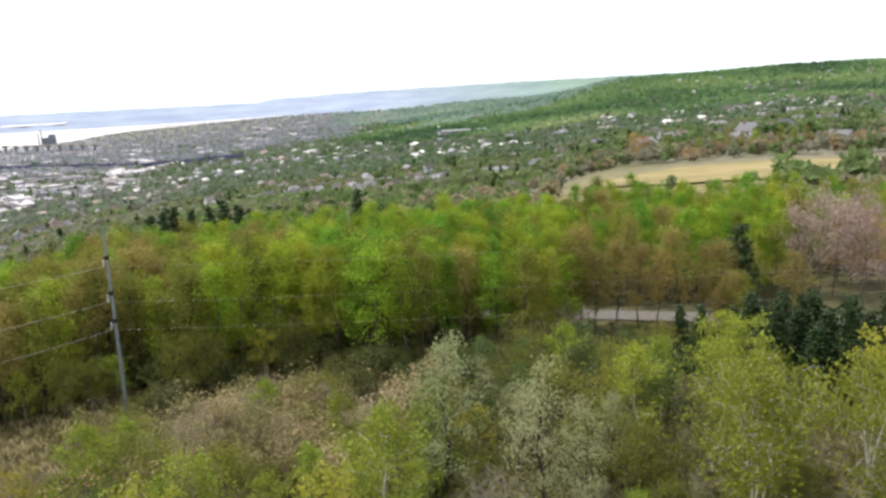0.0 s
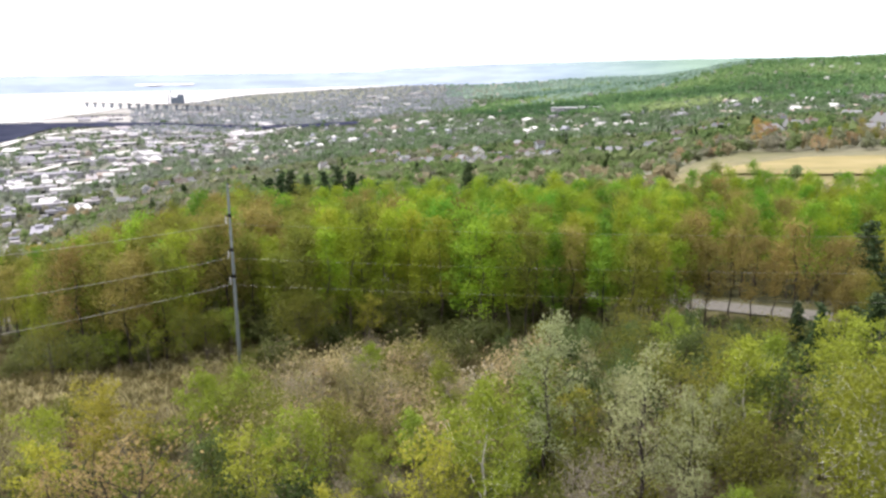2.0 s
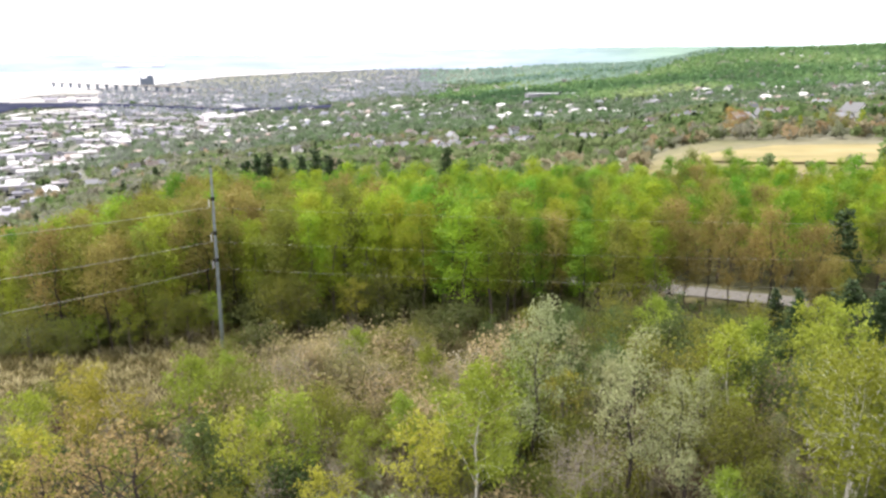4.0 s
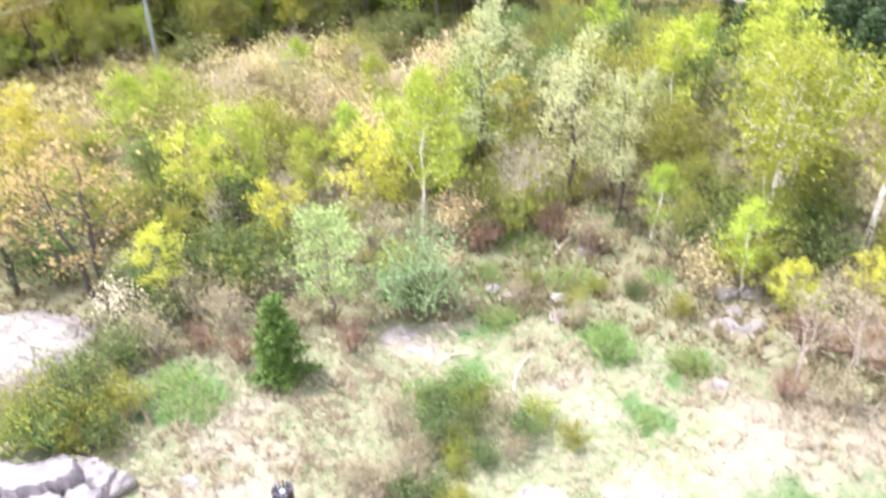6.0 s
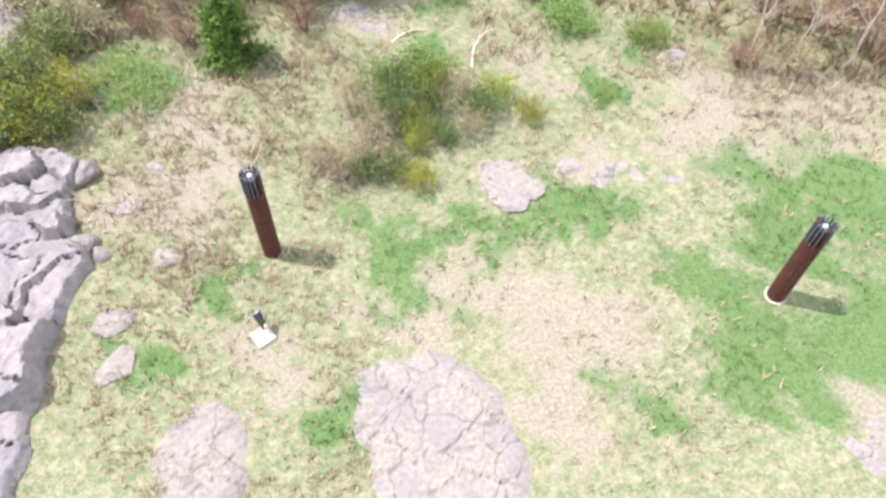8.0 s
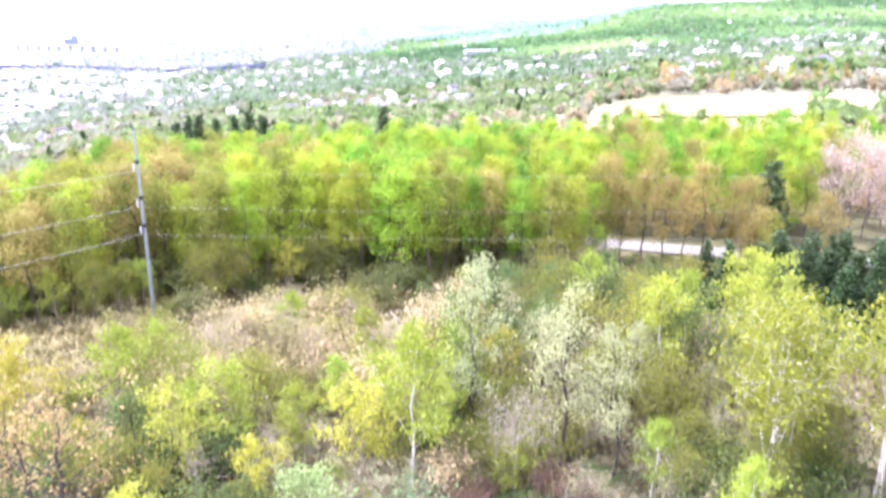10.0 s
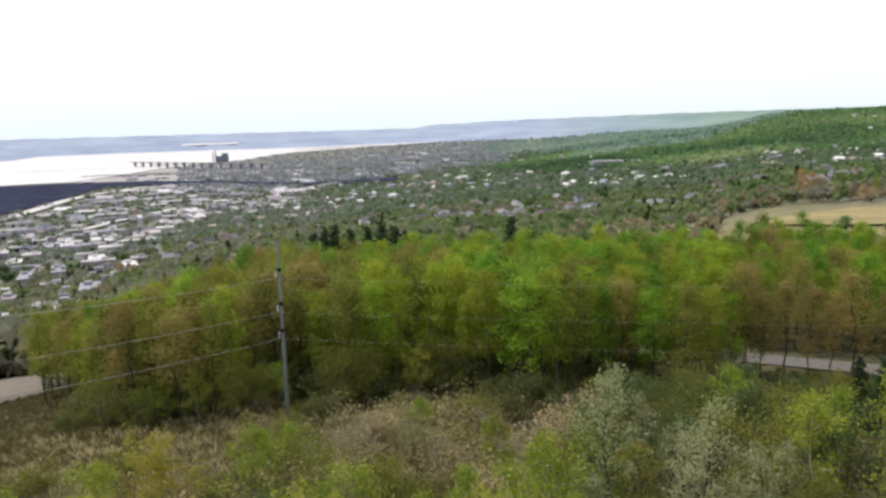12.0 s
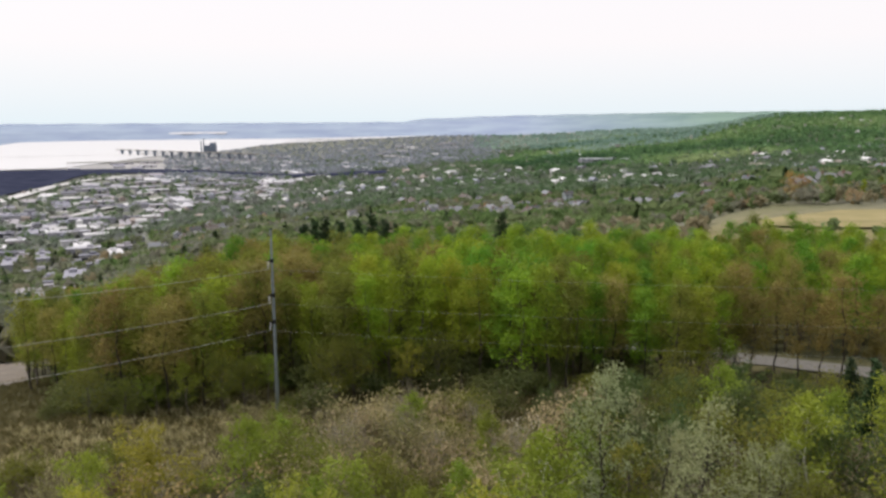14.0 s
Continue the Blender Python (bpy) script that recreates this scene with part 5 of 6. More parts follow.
# ---- town ----
rt = random.Random(77)
WALLS = by_piece("painted_siding", ((0.74, 0.73, 0.71), (0.80, 0.79, 0.78), (0.52, 0.49, 0.45), (0.46, 0.50, 0.55), (0.58, 0.51, 0.42), (0.36, 0.27, 0.22), (0.70, 0.69, 0.68), (0.36, 0.37, 0.40)))
ROOFS = by_piece("shingle_roof", ((0.11, 0.115, 0.125), (0.16, 0.165, 0.17), (0.085, 0.085, 0.085), (0.20, 0.205, 0.215), (0.13, 0.11, 0.10), (0.24, 0.245, 0.26)))
PANE = plain("window_glass", (0.03, 0.035, 0.045), 0.1)
DOOR = plain("door_paint", (0.20, 0.12, 0.09), 0.6)


def house(w, d, h, roof_h, wing=0.0):
    root = new("house")
    bm = bmesh.new()
    box(bm, 0, 0, -3, w, d, h + 3)
    for s in (-1, 1):
        g = [bm.verts.new((s * w / 2, -d / 2, h)), bm.verts.new((s * w / 2, d / 2, h)), bm.verts.new((s * w / 2, 0, h + roof_h * 0.97))]
        bm.faces.new(g)
    if wing:
        box(bm, w * 0.5 + wing / 2, -d * 0.1, -3, wing, d * 0.62, h * 0.62 + 3)
    part("wall", bm, WALLS, root)
    bm = bmesh.new()
    ov, th = 0.45, 0.18
    for s in (-1, 1):
        sl = roof_h / (d / 2)
        y1 = s * (d / 2 + ov)
        z1 = h - ov * sl
        lo = [bm.verts.new((x, y, z)) for x, y, z in ((-w / 2 - ov, 0, h + roof_h), (w / 2 + ov, 0, h + roof_h), (w / 2 + ov, y1, z1), (-w / 2 - ov, y1, z1))]
        hi = [bm.verts.new(v.co + Vector((0, 0, th))) for v in lo]
        bm.faces.new(hi if s < 0 else hi[::-1])
        for k in range(4):
            bm.faces.new((lo[k], lo[(k + 1) % 4], hi[(k + 1) % 4], hi[k]))
    if wing:
        box(bm, w * 0.5 + wing / 2, -d * 0.1, h * 0.62, wing + 0.6, d * 0.62 + 0.6, 0.25)
    roof = part("roof", bm, ROOFS, root)
    bm = bmesh.new()
    box(bm, w * 0.2, d * 0.12, h + roof_h * 0.5, 0.7, 0.7, roof_h * 0.5 + 0.9)
    part("chimney", bm, DOOR, roof, "brick chimney")
    floors = max(1, int(h // 2.7))
    for s in (-1, 1):
        for fl in range(floors):
            for k in (0, 2) if fl else (2,):
                bm = bmesh.new()
                box(bm, (k - 1) * w * 0.3, s * (d / 2 + 0.02), 1.0 + fl * 2.7, 1.1, 0.12, 1.35)
                part("window", bm, PANE, root)
    for s in (-1, 1):
        bm = bmesh.new()
        box(bm, s * (w / 2 + 0.02), 0, h - 1.6, 0.12, 1.1, 1.35)
        part("window", bm, PANE, root)
    bm = bmesh.new()
    box(bm, 0, -d / 2 - 0.02, 0.2, 1.0, 0.12, 2.05)
    part("door", bm, DOOR, root)
    return tagged(root, "painted timber house with a pitched shingle roof among trees", "house", "houses of the town")


def on_town(az, r):
    a = radians(az)
    return -math.sin(a) * r, math.cos(a) * r


HOUSES = [house(9, 8, 5.6, 2.8), house(11, 8.5, 3.2, 2.4, 4.5), house(8, 9, 5.8, 3.6), house(12, 9, 5.4, 2.6, 4)]
count = [0]
LOTS = []


def put_house(az, r, s=1.0):
    x, y = on_town(az, r)
    k = count[0]
    m = at(x, y, rt.choice((0, 90, 180, 270)) + 28 + rt.uniform(-6, 6), s)
    if k < len(HOUSES):
        HOUSES[k].matrix_basis = m
    else:
        copy_thing(HOUSES[rt.randrange(4)], Matrix.Identity(4)).matrix_basis = m
    count[0] += 1
    LOTS.append((x, y))


spots = []


def free(x, y, d):
    if any((x - u) ** 2 + (y - v) ** 2 < d * d for u, v in spots):
        return False
    spots.append((x, y))
    return True


def town_spot():
    """A bearing and a reach for a house, thick along streets, thin in the woods on the hill."""
    while True:
        az = rt.uniform(-37, 34)
        u = rt.random()
        r = 430 * (1350 / 430) ** u
        if az < -14:
            r = 330 * (1300 / 330) ** u
        if az > 24 or (az > 10 and r > 1000):
            continue
        if -14 < az < 2 and r > 1100 and rt.random() < 0.75:
            continue
        return az, r


n_try = 0
while count[0] < 120 and n_try < 6000:
    n_try += 1
    az, r = town_spot()
    if free(*on_town(az, r), 15):
        put_house(az, r, rt.uniform(0.7, 1.0))
for az, r in ((19.2, 660), (20.3, 680), (21.0, 655), (-0.4, 590), (-1.6, 600), (-2.6, 615), (-4.6, 600), (14.2, 640), (12.6, 690), (-22.4, 385), (-23.6, 400), (-25.4, 395), (-27.6, 380), (-29.0, 390), (3.9, 520), (2.9, 545), (2.2, 500), (0.6, 540), (-0.9, 500), (-2.1, 520), (-3.4, 480), (-5.2, 510), (-6.4, 540), (-7.7, 500), (-8.9, 470), (-10.2, 500), (-11.4, 460), (-12.6, 500), (5.6, 560), (7.0, 600), (-9.6, 560), (-13.4, 540)):
    put_house(az, r, 0.95)
HILL_LOTS = []
# clusters on the hillside
for az, r, n, sp in ((-25, 1500, 8, 50), (-27.5, 1250, 9, 60), (-29, 1750, 8, 70), (-18.6, 1350, 5, 40), (-31, 1450, 8, 60), (-33.5, 1300, 8, 60), (-28.5, 950, 7, 60), (-32, 900, 9, 60), (-24.4, 620, 5, 30)):
    for k in range(n):
        ha, hr = az + rt.uniform(-1, 1) * sp / r * 57, r + rt.uniform(-2, 2) * sp
        put_house(ha, hr, rt.uniform(0.85, 1.15))
        HILL_LOTS.append(on_town(ha, hr))


def block_town(name, spots_, mat_wall, label):
    """Far houses, too many to count, as one mesh of walls and pitched roofs."""
    v, f = [], []
    for x, y, w, d, h, rh, t in spots_:
        z = float(level(np.array(x), np.array(y))) - 2
        c, s = math.cos(t), math.sin(t)
        k = len(v)
        pts = [(-w, -d, 0), (w, -d, 0), (w, d, 0), (-w, d, 0), (-w, -d, h + 2), (w, -d, h + 2), (w, d, h + 2), (-w, d, h + 2), (-w, 0, h + rh + 2), (w, 0, h + rh + 2)]
        v += [(x + px * c - py * s, y + px * s + py * c, z + pz) for px, py, pz in pts]
        f += [tuple(k + i for i in q) for q in ((0, 1, 5, 4), (2, 3, 7, 6), (1, 2, 6, 9, 5), (3, 0, 4, 8, 7), (4, 5, 9, 8), (6, 7, 8, 9))]
    return tagged(new(name, mesh_of(name, v, f, mat_wall)), label, "houses", kind="stuff")



def yard_in(a):
    return float(np.interp(a, (7, 15, 20, 25, 27, 29, 33, 44), (1690, 1980, 2290, 2420, 2380, 2000, 1620, 1500)))


def yard_out(a):
    return float(np.interp(a, (7, 15, 20, 25, 29, 44), (1830, 2140, 2480, 2650, 2720, 2750)))


FARW = by_island("far_house_paint", ((0.50, 0.49, 0.49), (0.22, 0.22, 0.24), (0.70, 0.69, 0.69), (0.18, 0.18, 0.20), (0.34, 0.29, 0.26), (0.26, 0.27, 0.31)))
lot = []
for i in range(480):
    az = rt.uniform(-33, 34)
    r = 900 * (2500 / 900) ** rt.random()
    if (az < 3 and r > 1500 and rt.random() < 0.8) or (az > 7 and r > yard_in(az) - 60):
        continue
    x, y = on_town(az, r)
    lot.append((x, y, rt.uniform(4, 8), rt.uniform(3.5, 5), rt.uniform(3.5, 6.5), rt.uniform(1.5, 3), rt.choice((0.5, 2.07)) + rt.uniform(-0.1, 0.1)))
block_town("far_houses", lot, FARW, "pale houses of the town far below")

# warehouses on the plain by the water
SHED = by_piece("shed_wall", ((0.46, 0.45, 0.48), (0.34, 0.34, 0.37), (0.52, 0.51, 0.53), (0.27, 0.27, 0.30), (0.40, 0.37, 0.37)))
FLAT = by_piece("flat_roof", ((0.30, 0.295, 0.34), (0.50, 0.49, 0.52), (0.21, 0.21, 0.25), (0.40, 0.39, 0.43), (0.15, 0.15, 0.18), (0.34, 0.32, 0.34), (0.60, 0.59, 0.60)))


def warehouse(x, y, w, d, h, turn):
    root = new("warehouse")
    root.matrix_basis = at(x, y, turn)
    bm = bmesh.new()
    box(bm, 0, 0, -3, w, d, h + 3)
    part("wall", bm, SHED, root)
    bm = bmesh.new()
    box(bm, 0, 0, h + 0.004, w + 0.8, d + 0.8, 0.7)
    box(bm, w * 0.2, d * 0.1, h + 0.7, 5, 4, 1.8)
    part("roof", bm, FLAT, root)
    for k in range(2):
        bm = bmesh.new()
        box(bm, (k - 0.5) * w * 0.4, -d / 2 - 0.05, 0, 5, 0.3, 4.5)
        part("loading_door", bm, PANE, root)
    return tagged(root, "long pale flat-roofed warehouse on the plain", "warehouse", "warehouses on the plain")


HIGHWAY = [on_town(a, r) for a, r in ((38, 1230), (35.5, 1360), (33.4, 1480), (31, 1690), (29.1, 1930), (26.7, 2150), (24, 2300), (20, 2250))]
HIGHWAY_DOTS = [(a[0] + (b[0] - a[0]) * k / 6, a[1] + (b[1] - a[1]) * k / 6) for a, b in zip(HIGHWAY, HIGHWAY[1:]) for k in range(6)]
n_sheds = 0
while n_sheds < 215:
    az = rt.uniform(2, 35)
    r = 300 * (3600 / 300) ** rt.random()
    if r < np.interp(az, (2, 13, 15, 22, 25, 30), (2000, 1800, 1250, 1050, 560, 300)) or r > np.interp(az, (2, 8, 15, 25, 34), (3900, 3800, 3500, 3000, 2350)):
        continue
    if yard_in(az) - 130 < r < yard_out(az) + 20 or (az < 13 and rt.random() < 0.5):
        continue
    x, y = on_town(az, r)
    if any((x - u) ** 2 + (y - v) ** 2 < 2500 for u, v in HIGHWAY_DOTS):
        continue
    if free(x, y, 20 + r * 0.012):
        k = min(1.6, max(0.42, r / 1300))
        warehouse(x, y, rt.uniform(18, 70) * k, rt.uniform(11, 24) * k, rt.uniform(4, 7), 28 + rt.choice((0, 90)) + rt.uniform(-5, 5))
        n_sheds += 1
for spot_ in ((205, 1405, 85, 30, 11, 5), (341, 2021, 70, 26, 9, -10)):
    for child in warehouse(*spot_).children:
        if child.name.startswith("roof"):
            child.data.materials[0] = PANE

kd = Mat("rail_yard_ballast", 0.9)
kd.b.inputs["Specular IOR Level"].default_value = 0.0
kd.color(kd.ramp(kd.noise(0.02, 5), (0.3, (0.022, 0.026, 0.048)), (0.7, (0.05, 0.055, 0.085))))
sector("rail_yard", 7, 44, yard_in, yard_out, kd.m, 3.0, "dark rail yard crossing the plain", "rail yard")
kh = plain("highway_concrete", (0.55, 0.54, 0.53), 0.8, vary=0.15, scale=0.05)
for nm, pts, wd in (("highway", HIGHWAY, 26), ("highway", ((-420, 560), (-560, 900), (-560, 1200), (-500, 1500), (-380, 1900)), 14), ("highway", ((-760, 1050), (-600, 1120), (-400, 1260), (-150, 1450)), 12)):
    tagged(new(nm, strip(nm, pts, wd, kh, 3.5, 25)), "pale concrete highway crossing the plain", "road", kind="structure")

# ---- trees of the town and of the hill, uncountable ----


def clumps(name, spots_, quads, mat, label, seed, cone=False):
    """Many small crowns in one mesh, each a cloud of leaf clumps with a broken outline."""
    rng = np.random.default_rng(seed)
    p = np.array(spots_)
    n = len(p)
    z = level(p[:, 0], p[:, 1])
    o = rng.normal(size=(n, quads, 3))
    o /= np.linalg.norm(o, axis=2)[..., None]
    o *= rng.uniform(0.35, 1.0, (n, quads))[..., None]
    w, h = p[:, 2][:, None], p[:, 3][:, None]
    if cone:
        f = rng.uniform(0, 1, (n, quads))
        c = np.stack([p[:, 0][:, None] + o[..., 0] * w * (1 - f) * 0.6, p[:, 1][:, None] + o[..., 1] * w * (1 - f) * 0.6, z[:, None] + 0.5 + f * h], -1)
    else:
        c = np.stack([p[:, 0][:, None] + o[..., 0] * w * 0.5, p[:, 1][:, None] + o[..., 1] * w * 0.5, z[:, None] + h * 0.58 + o[..., 2] * h * 0.42], -1)
    size = np.repeat(p[:, 2] * (0.62 if quads < 16 else 0.44 if quads < 40 else 0.40), quads)[:, None]
    v, f = leaves(rng, c.reshape(-1, 3), size[:, 0] * (1.25 if quads < 16 else 1.0), 0.0, quads < 16)
    me = mesh_of(name, v, f, mat)
    at_ = me.attributes.new("tone", "FLOAT", "POINT")
    at_.data.foreach_set("value", np.repeat(p[:, 4], quads * (3 if quads < 16 else 4)).astype(np.float32))
    return tagged(new(name, me), label, "trees", kind="stuff")


def crown_mat(name, tones):
    """Far leaves: each crown has its own tone out of a row of them."""
    k = Mat(name, 0.8)
    c = k.ramp(k.attr("tone"), *[(i / (len(tones) - 1), t) for i, t in enumerate(tones)])
    v = k.n.new("ShaderNodeHueSaturation")
    mv = k.n.new("ShaderNodeMapRange")
    mv.inputs[3].default_value, mv.inputs[4].default_value = 0.85, 1.15
    k.l.new(k.island(), mv.inputs[0])
    k.l.new(mv.outputs[0], v.inputs["Value"])
    k.l.new(c, v.inputs["Color"])
    k.color(v.outputs[0])
    tr = k.n.new("ShaderNodeBsdfTranslucent")
    k.l.new(v.outputs[0], tr.inputs[0])
    mx = k.n.new("ShaderNodeMixShader")
    mx.inputs[0].default_value = 0.5
    k.l.new(k.b.outputs[0], mx.inputs[1])
    k.l.new(tr.outputs[0], mx.inputs[2])
    k.l.new(mx.outputs[0], k.n["Material Output"].inputs[0])
    return k.m


TOWN = crown_mat("town_leaf", ((0.095, 0.155, 0.055), (0.145, 0.22, 0.075), (0.175, 0.235, 0.095), (0.195, 0.225, 0.12), (0.215, 0.23, 0.155), (0.245, 0.25, 0.20), (0.30, 0.265, 0.16), (0.34, 0.245, 0.14)))
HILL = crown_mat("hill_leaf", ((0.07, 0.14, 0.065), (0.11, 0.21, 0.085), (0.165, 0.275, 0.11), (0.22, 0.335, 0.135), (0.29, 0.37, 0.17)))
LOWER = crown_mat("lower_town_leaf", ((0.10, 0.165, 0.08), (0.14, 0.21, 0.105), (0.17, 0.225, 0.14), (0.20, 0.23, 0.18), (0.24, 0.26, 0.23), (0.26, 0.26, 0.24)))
# the two farthest woods: distance haze is painted into their paler, bluer tones
FARHILL = crown_mat("hazed_hill_leaf", ((0.19, 0.30, 0.25), (0.23, 0.34, 0.28), (0.28, 0.39, 0.32), (0.32, 0.42, 0.35)))
PLAIN = crown_mat("hazed_plain_leaf", ((0.22, 0.26, 0.26), (0.27, 0.30, 0.32), (0.31, 0.33, 0.37), (0.35, 0.37, 0.42)))
LOT_A = np.array(LOTS)


def in_front(x, y):
    """Whether a tree would stand on a house lot or between it and the slope above."""
    rr_ = np.hypot(LOT_A[:, 0], LOT_A[:, 1])
    ux, uy = LOT_A[:, 0] / rr_, LOT_A[:, 1] / rr_
    dx, dy = LOT_A[:, 0] - x, LOT_A[:, 1] - y
    ahead, aside = dx * ux + dy * uy, np.abs(dx * uy - dy * ux)
    return bool(np.any((aside < 7) & (ahead > -7) & (ahead < 34) & (rr_ < 800)))


town_near, town_far, dark_spot, hill, plain_wood = [], [], [], [], []
far_hill = []
for i in range(15000):
    az = rt.uniform(-40, 37)
    r = 330 * (2900 / 330) ** rt.random() if az < 22 else 130 * (2900 / 130) ** rt.random()
    if (yard_in(az) - 20 < r < yard_out(az) + 10 and az > 7) or (az > 21 and r > yard_in(az)):
        continue
    if r > np.interp(az, (2, 13, 15, 22, 25, 30), (2000, 1800, 1250, 1050, 420, 300)) and az > 2 and rt.random() < 0.5:
        continue
    x, y = on_town(az, r)
    if r < 1100 and in_front(x, y):
        continue
    w, h = rt.uniform(5, 10) * (1 + r / 4000), rt.uniform(4.5, 9)
    patch = noise.noise(Vector((x * 0.012, y * 0.012, 0))) * 0.35
    tone = min(1, max(0, rt.gauss(float(np.interp(az, (-10, 4, 16), (0.25, 0.36, 0.5))) + patch, 0.17)))
    if az < -2 + math.sin(r * 0.004) * 3 and r > 1500 - az * 10 + 120 * math.sin(az * 0.8):
        hill.append((x, y, w * 1.2, h, min(1, max(0, 0.45 + 1.1 * noise.noise(Vector((x * 0.004, y * 0.0022, 3))) + rt.gauss(0, 0.1)))))
    elif rt.random() < 0.05:
        dark_spot.append((x, y, rt.uniform(3.5, 6), rt.uniform(6, 10), 0))
    elif r < 750:
        town_near.append((x, y, w, h, tone))
    else:
        town_far.append((x, y, w, h, tone))
# scrub behind the wood and round the field
for i in range(760):
    az = rt.uniform(-38, 38)
    r = rt.uniform(112, 330)
    if (az < -15 and 140 < r < 272) or az > 19:
        continue
    x, y = on_town(az, r)
    if in_front(x, y):
        continue
    town_near.append((x, y, rt.uniform(4, 6.5), rt.uniform(4.5, 7.5) * (0.8 if az < -8 else 1), rt.choice((0.05, 0.15, 0.2, 0.3, 0.8)) if az > -7 else rt.choice((0.2, 0.35, 0.8, 0.85, 0.6))))
for i in range(8):
    az = rt.uniform(-38, -17)
    x, y = on_town(az, rt.uniform(180, 190))
    town_near.append((x, y, rt.uniform(2.5, 4.5), rt.uniform(2, 4.2), rt.choice((0.1, 0.3, 0.8))))
for i in range(45):
    x, y = on_town(rt.uniform(-40, -29.5), rt.uniform(125, 190))
    town_near.append((x, y, rt.uniform(4, 7), rt.uniform(5, 8.5), rt.choice((0.05, 0.15, 0.2, 0.3, 0.8))))
for i in range(150):
    az = rt.uniform(-38, -15)
    x, y = on_town(az, rt.uniform(272, 330))
    town_near.append((x, y, rt.uniform(3, 6), rt.uniform(3, 7), rt.choice((0.3, 0.5, 0.75, 0.85, 0.95))))
for i in range(9000):
    az = rt.uniform(-41, 8)
    r = 1300 * (4150 / 1300) ** rt.random()
    if az > -6 - math.sin(r * 0.003) * 3 and (r < 2300 + (az + 6) * 100 or az > 1):
        continue
    x, y = on_town(az, r)
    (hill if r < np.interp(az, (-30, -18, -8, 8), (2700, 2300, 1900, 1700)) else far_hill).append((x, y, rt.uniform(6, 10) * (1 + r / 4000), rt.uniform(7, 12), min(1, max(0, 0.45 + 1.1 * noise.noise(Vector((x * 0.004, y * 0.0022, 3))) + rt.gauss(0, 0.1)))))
for i in range(5200):
    az = rt.uniform(-1, 22)
    r = 1900 * (4360 / 1900) ** rt.random()
    if r > np.interp(az, (3, 8, 15, 22), (4380, 4360, 4230, 3500)) or yard_in(az) - 20 < r < yard_out(az) + 10:
        continue
    x, y = on_town(az, r)
    plain_wood.append((x, y, rt.uniform(7, 14), rt.uniform(5, 10), rt.random()))
clumps("town_trees", town_near, 24, TOWN, "budding green, olive and grey trees between the houses", 40)
town_far = [p for p in town_far if all((p[0] - u) ** 2 + (p[1] - v) ** 2 > 80 for u, v in HILL_LOTS)]
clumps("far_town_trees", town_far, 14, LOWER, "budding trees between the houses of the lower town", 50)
clumps("town_conifers", dark_spot, 24, LEAF["needle"], "dark pointed conifers between the houses", 61, True)
hill = [p for p in hill if all((p[0] - u) ** 2 + (p[1] - v) ** 2 > 150 for u, v in HILL_LOTS)]
clumps("hill_wood", hill, 10, HILL, "green spring wood covering the hillside", 62)
clumps("far_hill_wood", far_hill, 9, FARHILL, "woods on the far hills, haze painted into their blue-green", 64)
clumps("plain_wood", plain_wood, 9, PLAIN, "woods on the far plain, haze painted into their grey-green", 63)
# hedge behind the field
for i, (az, r, key, s) in enumerate(((-20.2, 292, "wq0", 1.25), (-20.9, 296, "wq0", 1.1), (-24.5, 292, "wy0", 0.8), (-26.4, 290, "wr0", 1.0), (-28, 288, "wy1", 0.9), (-22.6, 296, "wo0", 0.9), (-29.6, 286, "wo1", 0.9), (-31.2, 284, "wr1", 0.9), (-23.6, 300, "wy0", 0.7), (-27.2, 296, "wo2", 0.8), (-25.4, 300, "wo0", 0.8), (-30.4, 292, "wy1", 0.8))):
    x, y = on_town(az, r)
    put(key, at(x, y, az * 50, s), group="trees behind the field")

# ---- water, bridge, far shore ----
# the near-white base colour stands in for the sky's reflection on the water
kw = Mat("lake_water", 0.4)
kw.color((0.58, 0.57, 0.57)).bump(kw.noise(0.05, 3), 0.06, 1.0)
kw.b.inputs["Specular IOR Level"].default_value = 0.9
FAR_SHORE = ((3, 8, 15, 26, 30.5, 31.8, 34, 60), (4460, 4560, 4560, 4580, 4540, 4400, 4340, 4340))
sector("water", 3, 60, lambda a: np.interp(a, (3, 8, 14, 16, 19, 22, 26, 28.5, 33, 60), (4420, 4380, 4300, 4150, 3800, 3600, 3050, 2790, 2800, 2800)), lambda a: np.interp(a, *FAR_SHORE), kw.m, 2.5, "bright still water of the wide bay, reflected sky painted into its colour", "water", 120, 30)
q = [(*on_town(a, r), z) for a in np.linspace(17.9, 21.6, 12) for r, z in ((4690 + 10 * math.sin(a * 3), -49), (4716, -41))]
tagged(new("water", mesh_of("water", q, [(i * 2 + 1, i * 2, i * 2 + 2, i * 2 + 3) for i in range(11)], kw.m)), "strip of far water, painted bright like reflected sky", "water", kind="structure")
ki = plain("low_shore", (0.20, 0.20, 0.17), 0.95, vary=0.3, scale=0.02)
for a0, a1, r0, r1 in ((21.5, 28, 3090, 3150), (17, 23.5, 3700, 3750), (8, 14, 4420, 4440), (24, 45, 3640, 3652)):
    sector("shore_spit", a0, a1, lambda a: r0 + (r1 - r0) * 0.3 * math.sin(a), lambda a: r1 + (r1 - r0) * 0.3 * math.sin(a * 1.7), ki, 4.0, "low land spit in the bay", "spit", 40, 4)

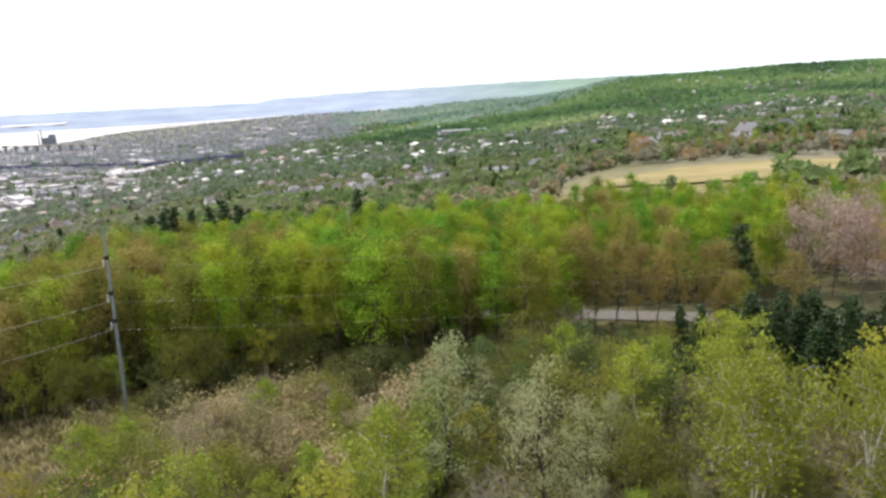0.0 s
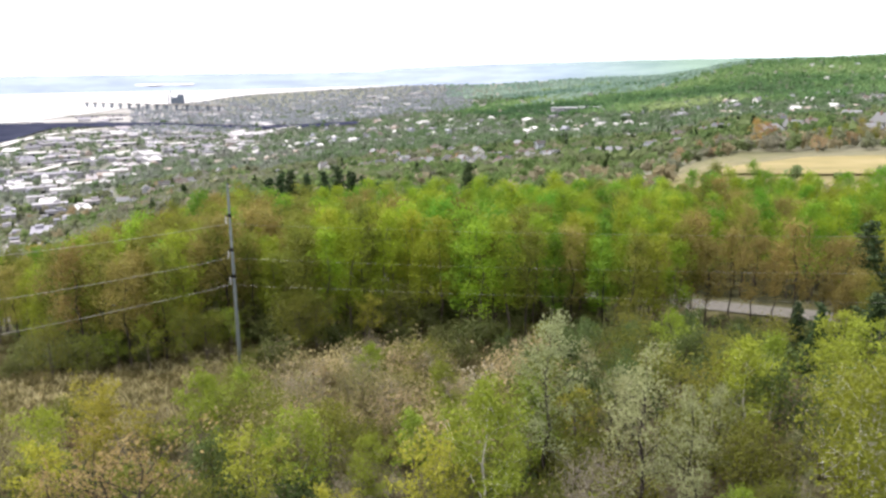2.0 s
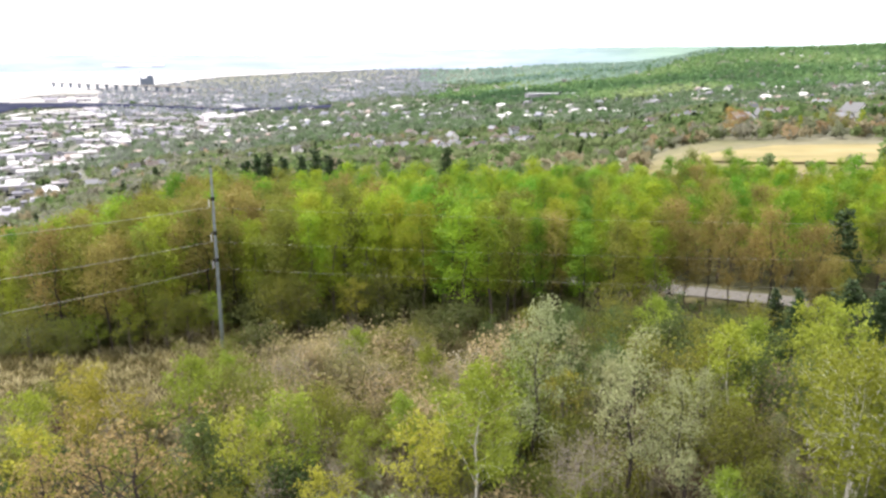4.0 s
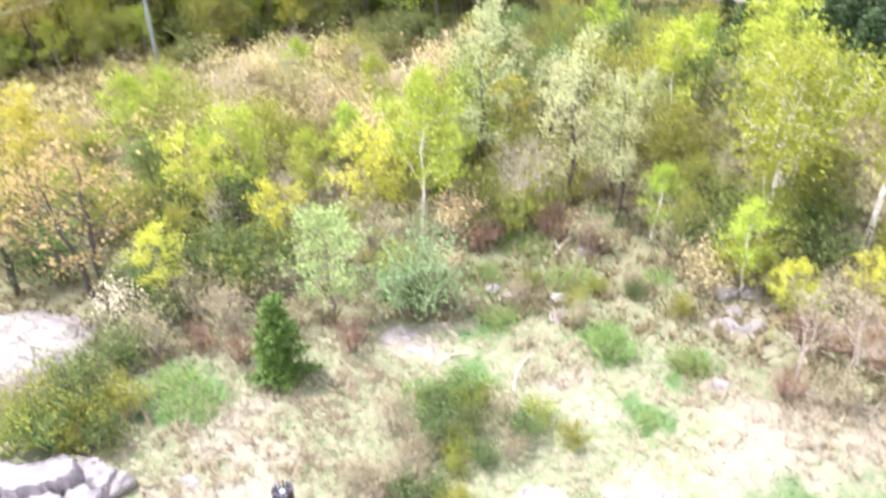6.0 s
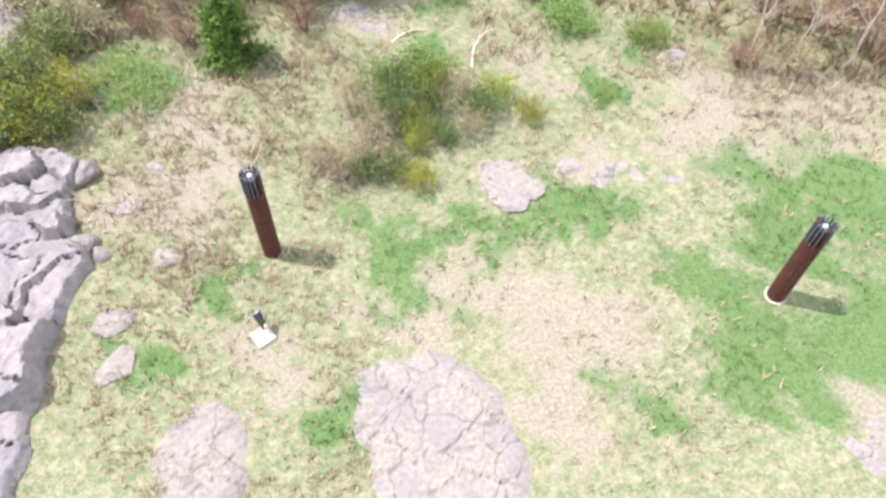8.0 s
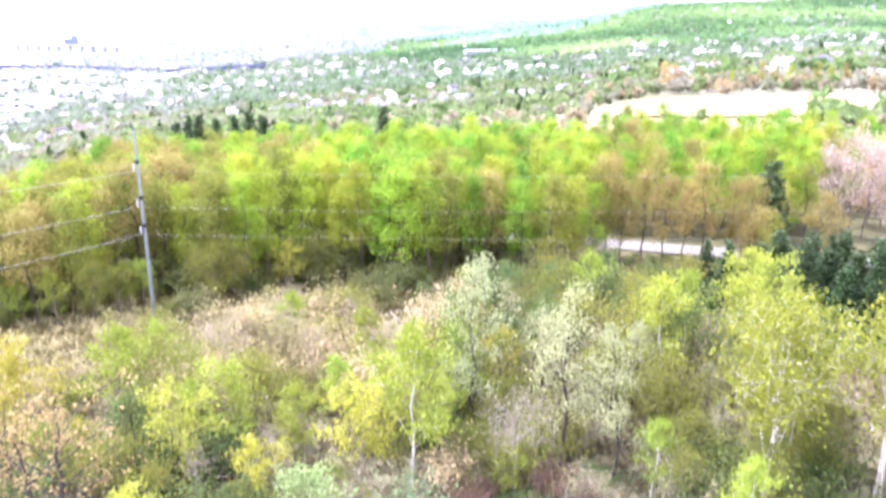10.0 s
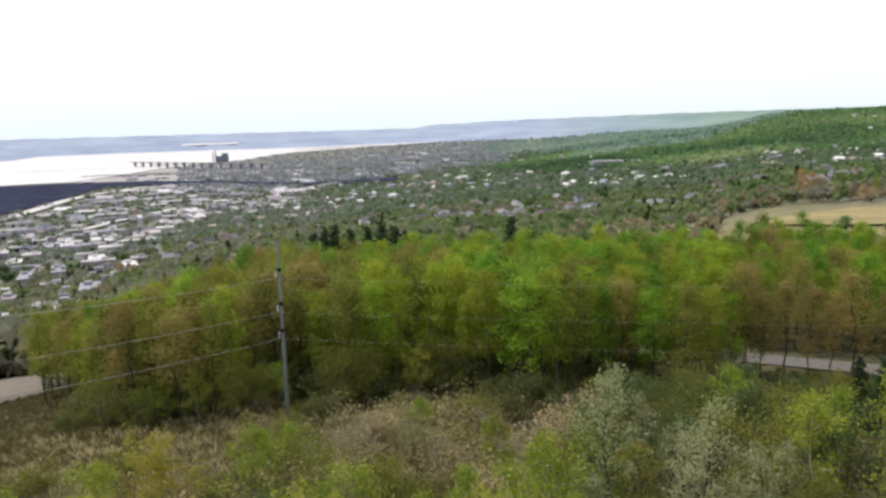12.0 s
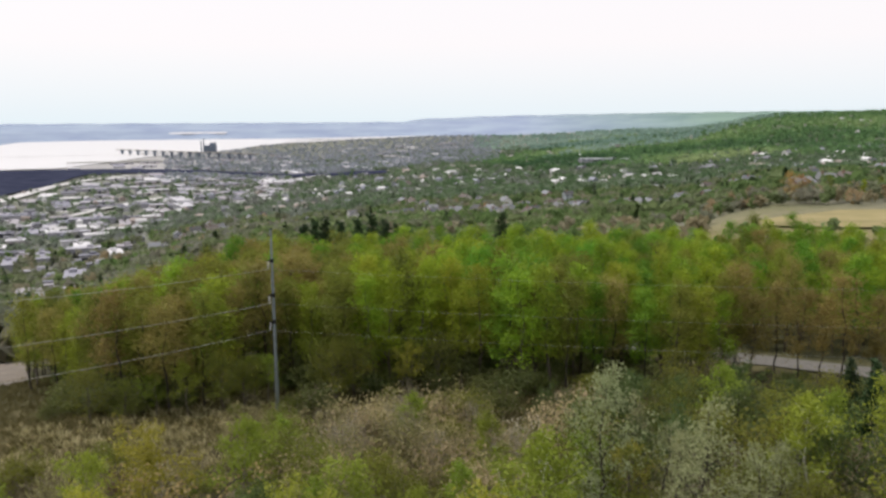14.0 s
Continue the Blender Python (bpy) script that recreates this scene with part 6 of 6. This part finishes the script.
BLUE = plain("bridge_steel", (0.14, 0.17, 0.22), 0.7, vary=0.15, scale=0.1)
bridge = new("bridge")
b0, b1 = np.array(on_town(24.6, 3750)), np.array(on_town(16.4, 3020))
zb = -123.0
mid_z = zb + 22
for k in range(15):
    p = b0 + (b1 - b0) * k / 14
    bm = bmesh.new()
    box(bm, p[0], p[1], zb - 3, 8, 7, 24, 0, 0)
    box(bm, p[0], p[1], zb + 18, 17, 8, 4)
    part("pier", bm, BLUE, bridge)
bm = bmesh.new()
d = b1 - b0
c = (b0 + b1) / 2
box(bm, c[0], c[1], mid_z, float(np.hypot(*d)) * 1.1, 12, 2.5, 0, math.degrees(math.atan2(d[1], d[0])))
part("deck", bm, CONCRETE, bridge)
tagged(bridge, "long low bridge on dark piers across the bay", "bridge")
hall = new("power_house")
x, y = on_town(19.0, 3780)
hall.matrix_basis = pose(x, y, zb)
bm = bmesh.new()
box(bm, 0, 0, -3, 46, 34, 38)
box(bm, 12, 0, 35, 20, 26, 12)
part("wall", bm, BLUE, hall)
for k in (-1, 0):
    bm = bmesh.new()
    rod(bm, (-30 + k * 12, 0, 0), (-30 + k * 12, 0, 66 + k * 12), 3, 2.2, 10)
    part("chimney", bm, BLUE, hall)
tagged(hall, "dark blue-grey power house with chimneys by the bay", "power house")

kx = Mat("hazed_distance", 1.0)
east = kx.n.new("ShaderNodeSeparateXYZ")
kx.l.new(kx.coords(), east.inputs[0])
span = kx.n.new("ShaderNodeMapRange")             # haze put into the base colour, bluer in the west, greener in the east
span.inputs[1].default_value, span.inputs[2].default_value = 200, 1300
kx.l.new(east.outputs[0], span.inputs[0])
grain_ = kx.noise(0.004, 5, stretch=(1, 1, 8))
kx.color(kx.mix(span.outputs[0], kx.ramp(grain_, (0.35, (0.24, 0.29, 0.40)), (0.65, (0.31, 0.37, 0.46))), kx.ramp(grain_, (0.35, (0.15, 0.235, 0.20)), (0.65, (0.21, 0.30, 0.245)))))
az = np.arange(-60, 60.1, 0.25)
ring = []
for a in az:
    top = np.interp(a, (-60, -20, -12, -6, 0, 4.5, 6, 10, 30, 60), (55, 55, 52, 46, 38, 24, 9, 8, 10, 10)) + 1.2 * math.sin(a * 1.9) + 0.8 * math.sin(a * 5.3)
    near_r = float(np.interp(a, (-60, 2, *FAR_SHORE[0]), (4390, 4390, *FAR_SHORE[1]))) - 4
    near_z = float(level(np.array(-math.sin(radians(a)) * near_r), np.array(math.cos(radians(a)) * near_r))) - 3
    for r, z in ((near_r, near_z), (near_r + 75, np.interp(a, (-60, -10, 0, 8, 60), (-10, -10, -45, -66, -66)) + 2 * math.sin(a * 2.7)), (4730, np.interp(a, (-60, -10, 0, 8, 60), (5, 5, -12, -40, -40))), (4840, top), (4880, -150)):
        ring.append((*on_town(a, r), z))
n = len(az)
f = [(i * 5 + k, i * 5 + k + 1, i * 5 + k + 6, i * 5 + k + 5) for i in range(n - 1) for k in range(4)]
tagged(new("backdrop", mesh_of("backdrop", ring, f, kx.m, True)), "hills at the horizon, haze painted into their blue and green", "hills", kind="structure")
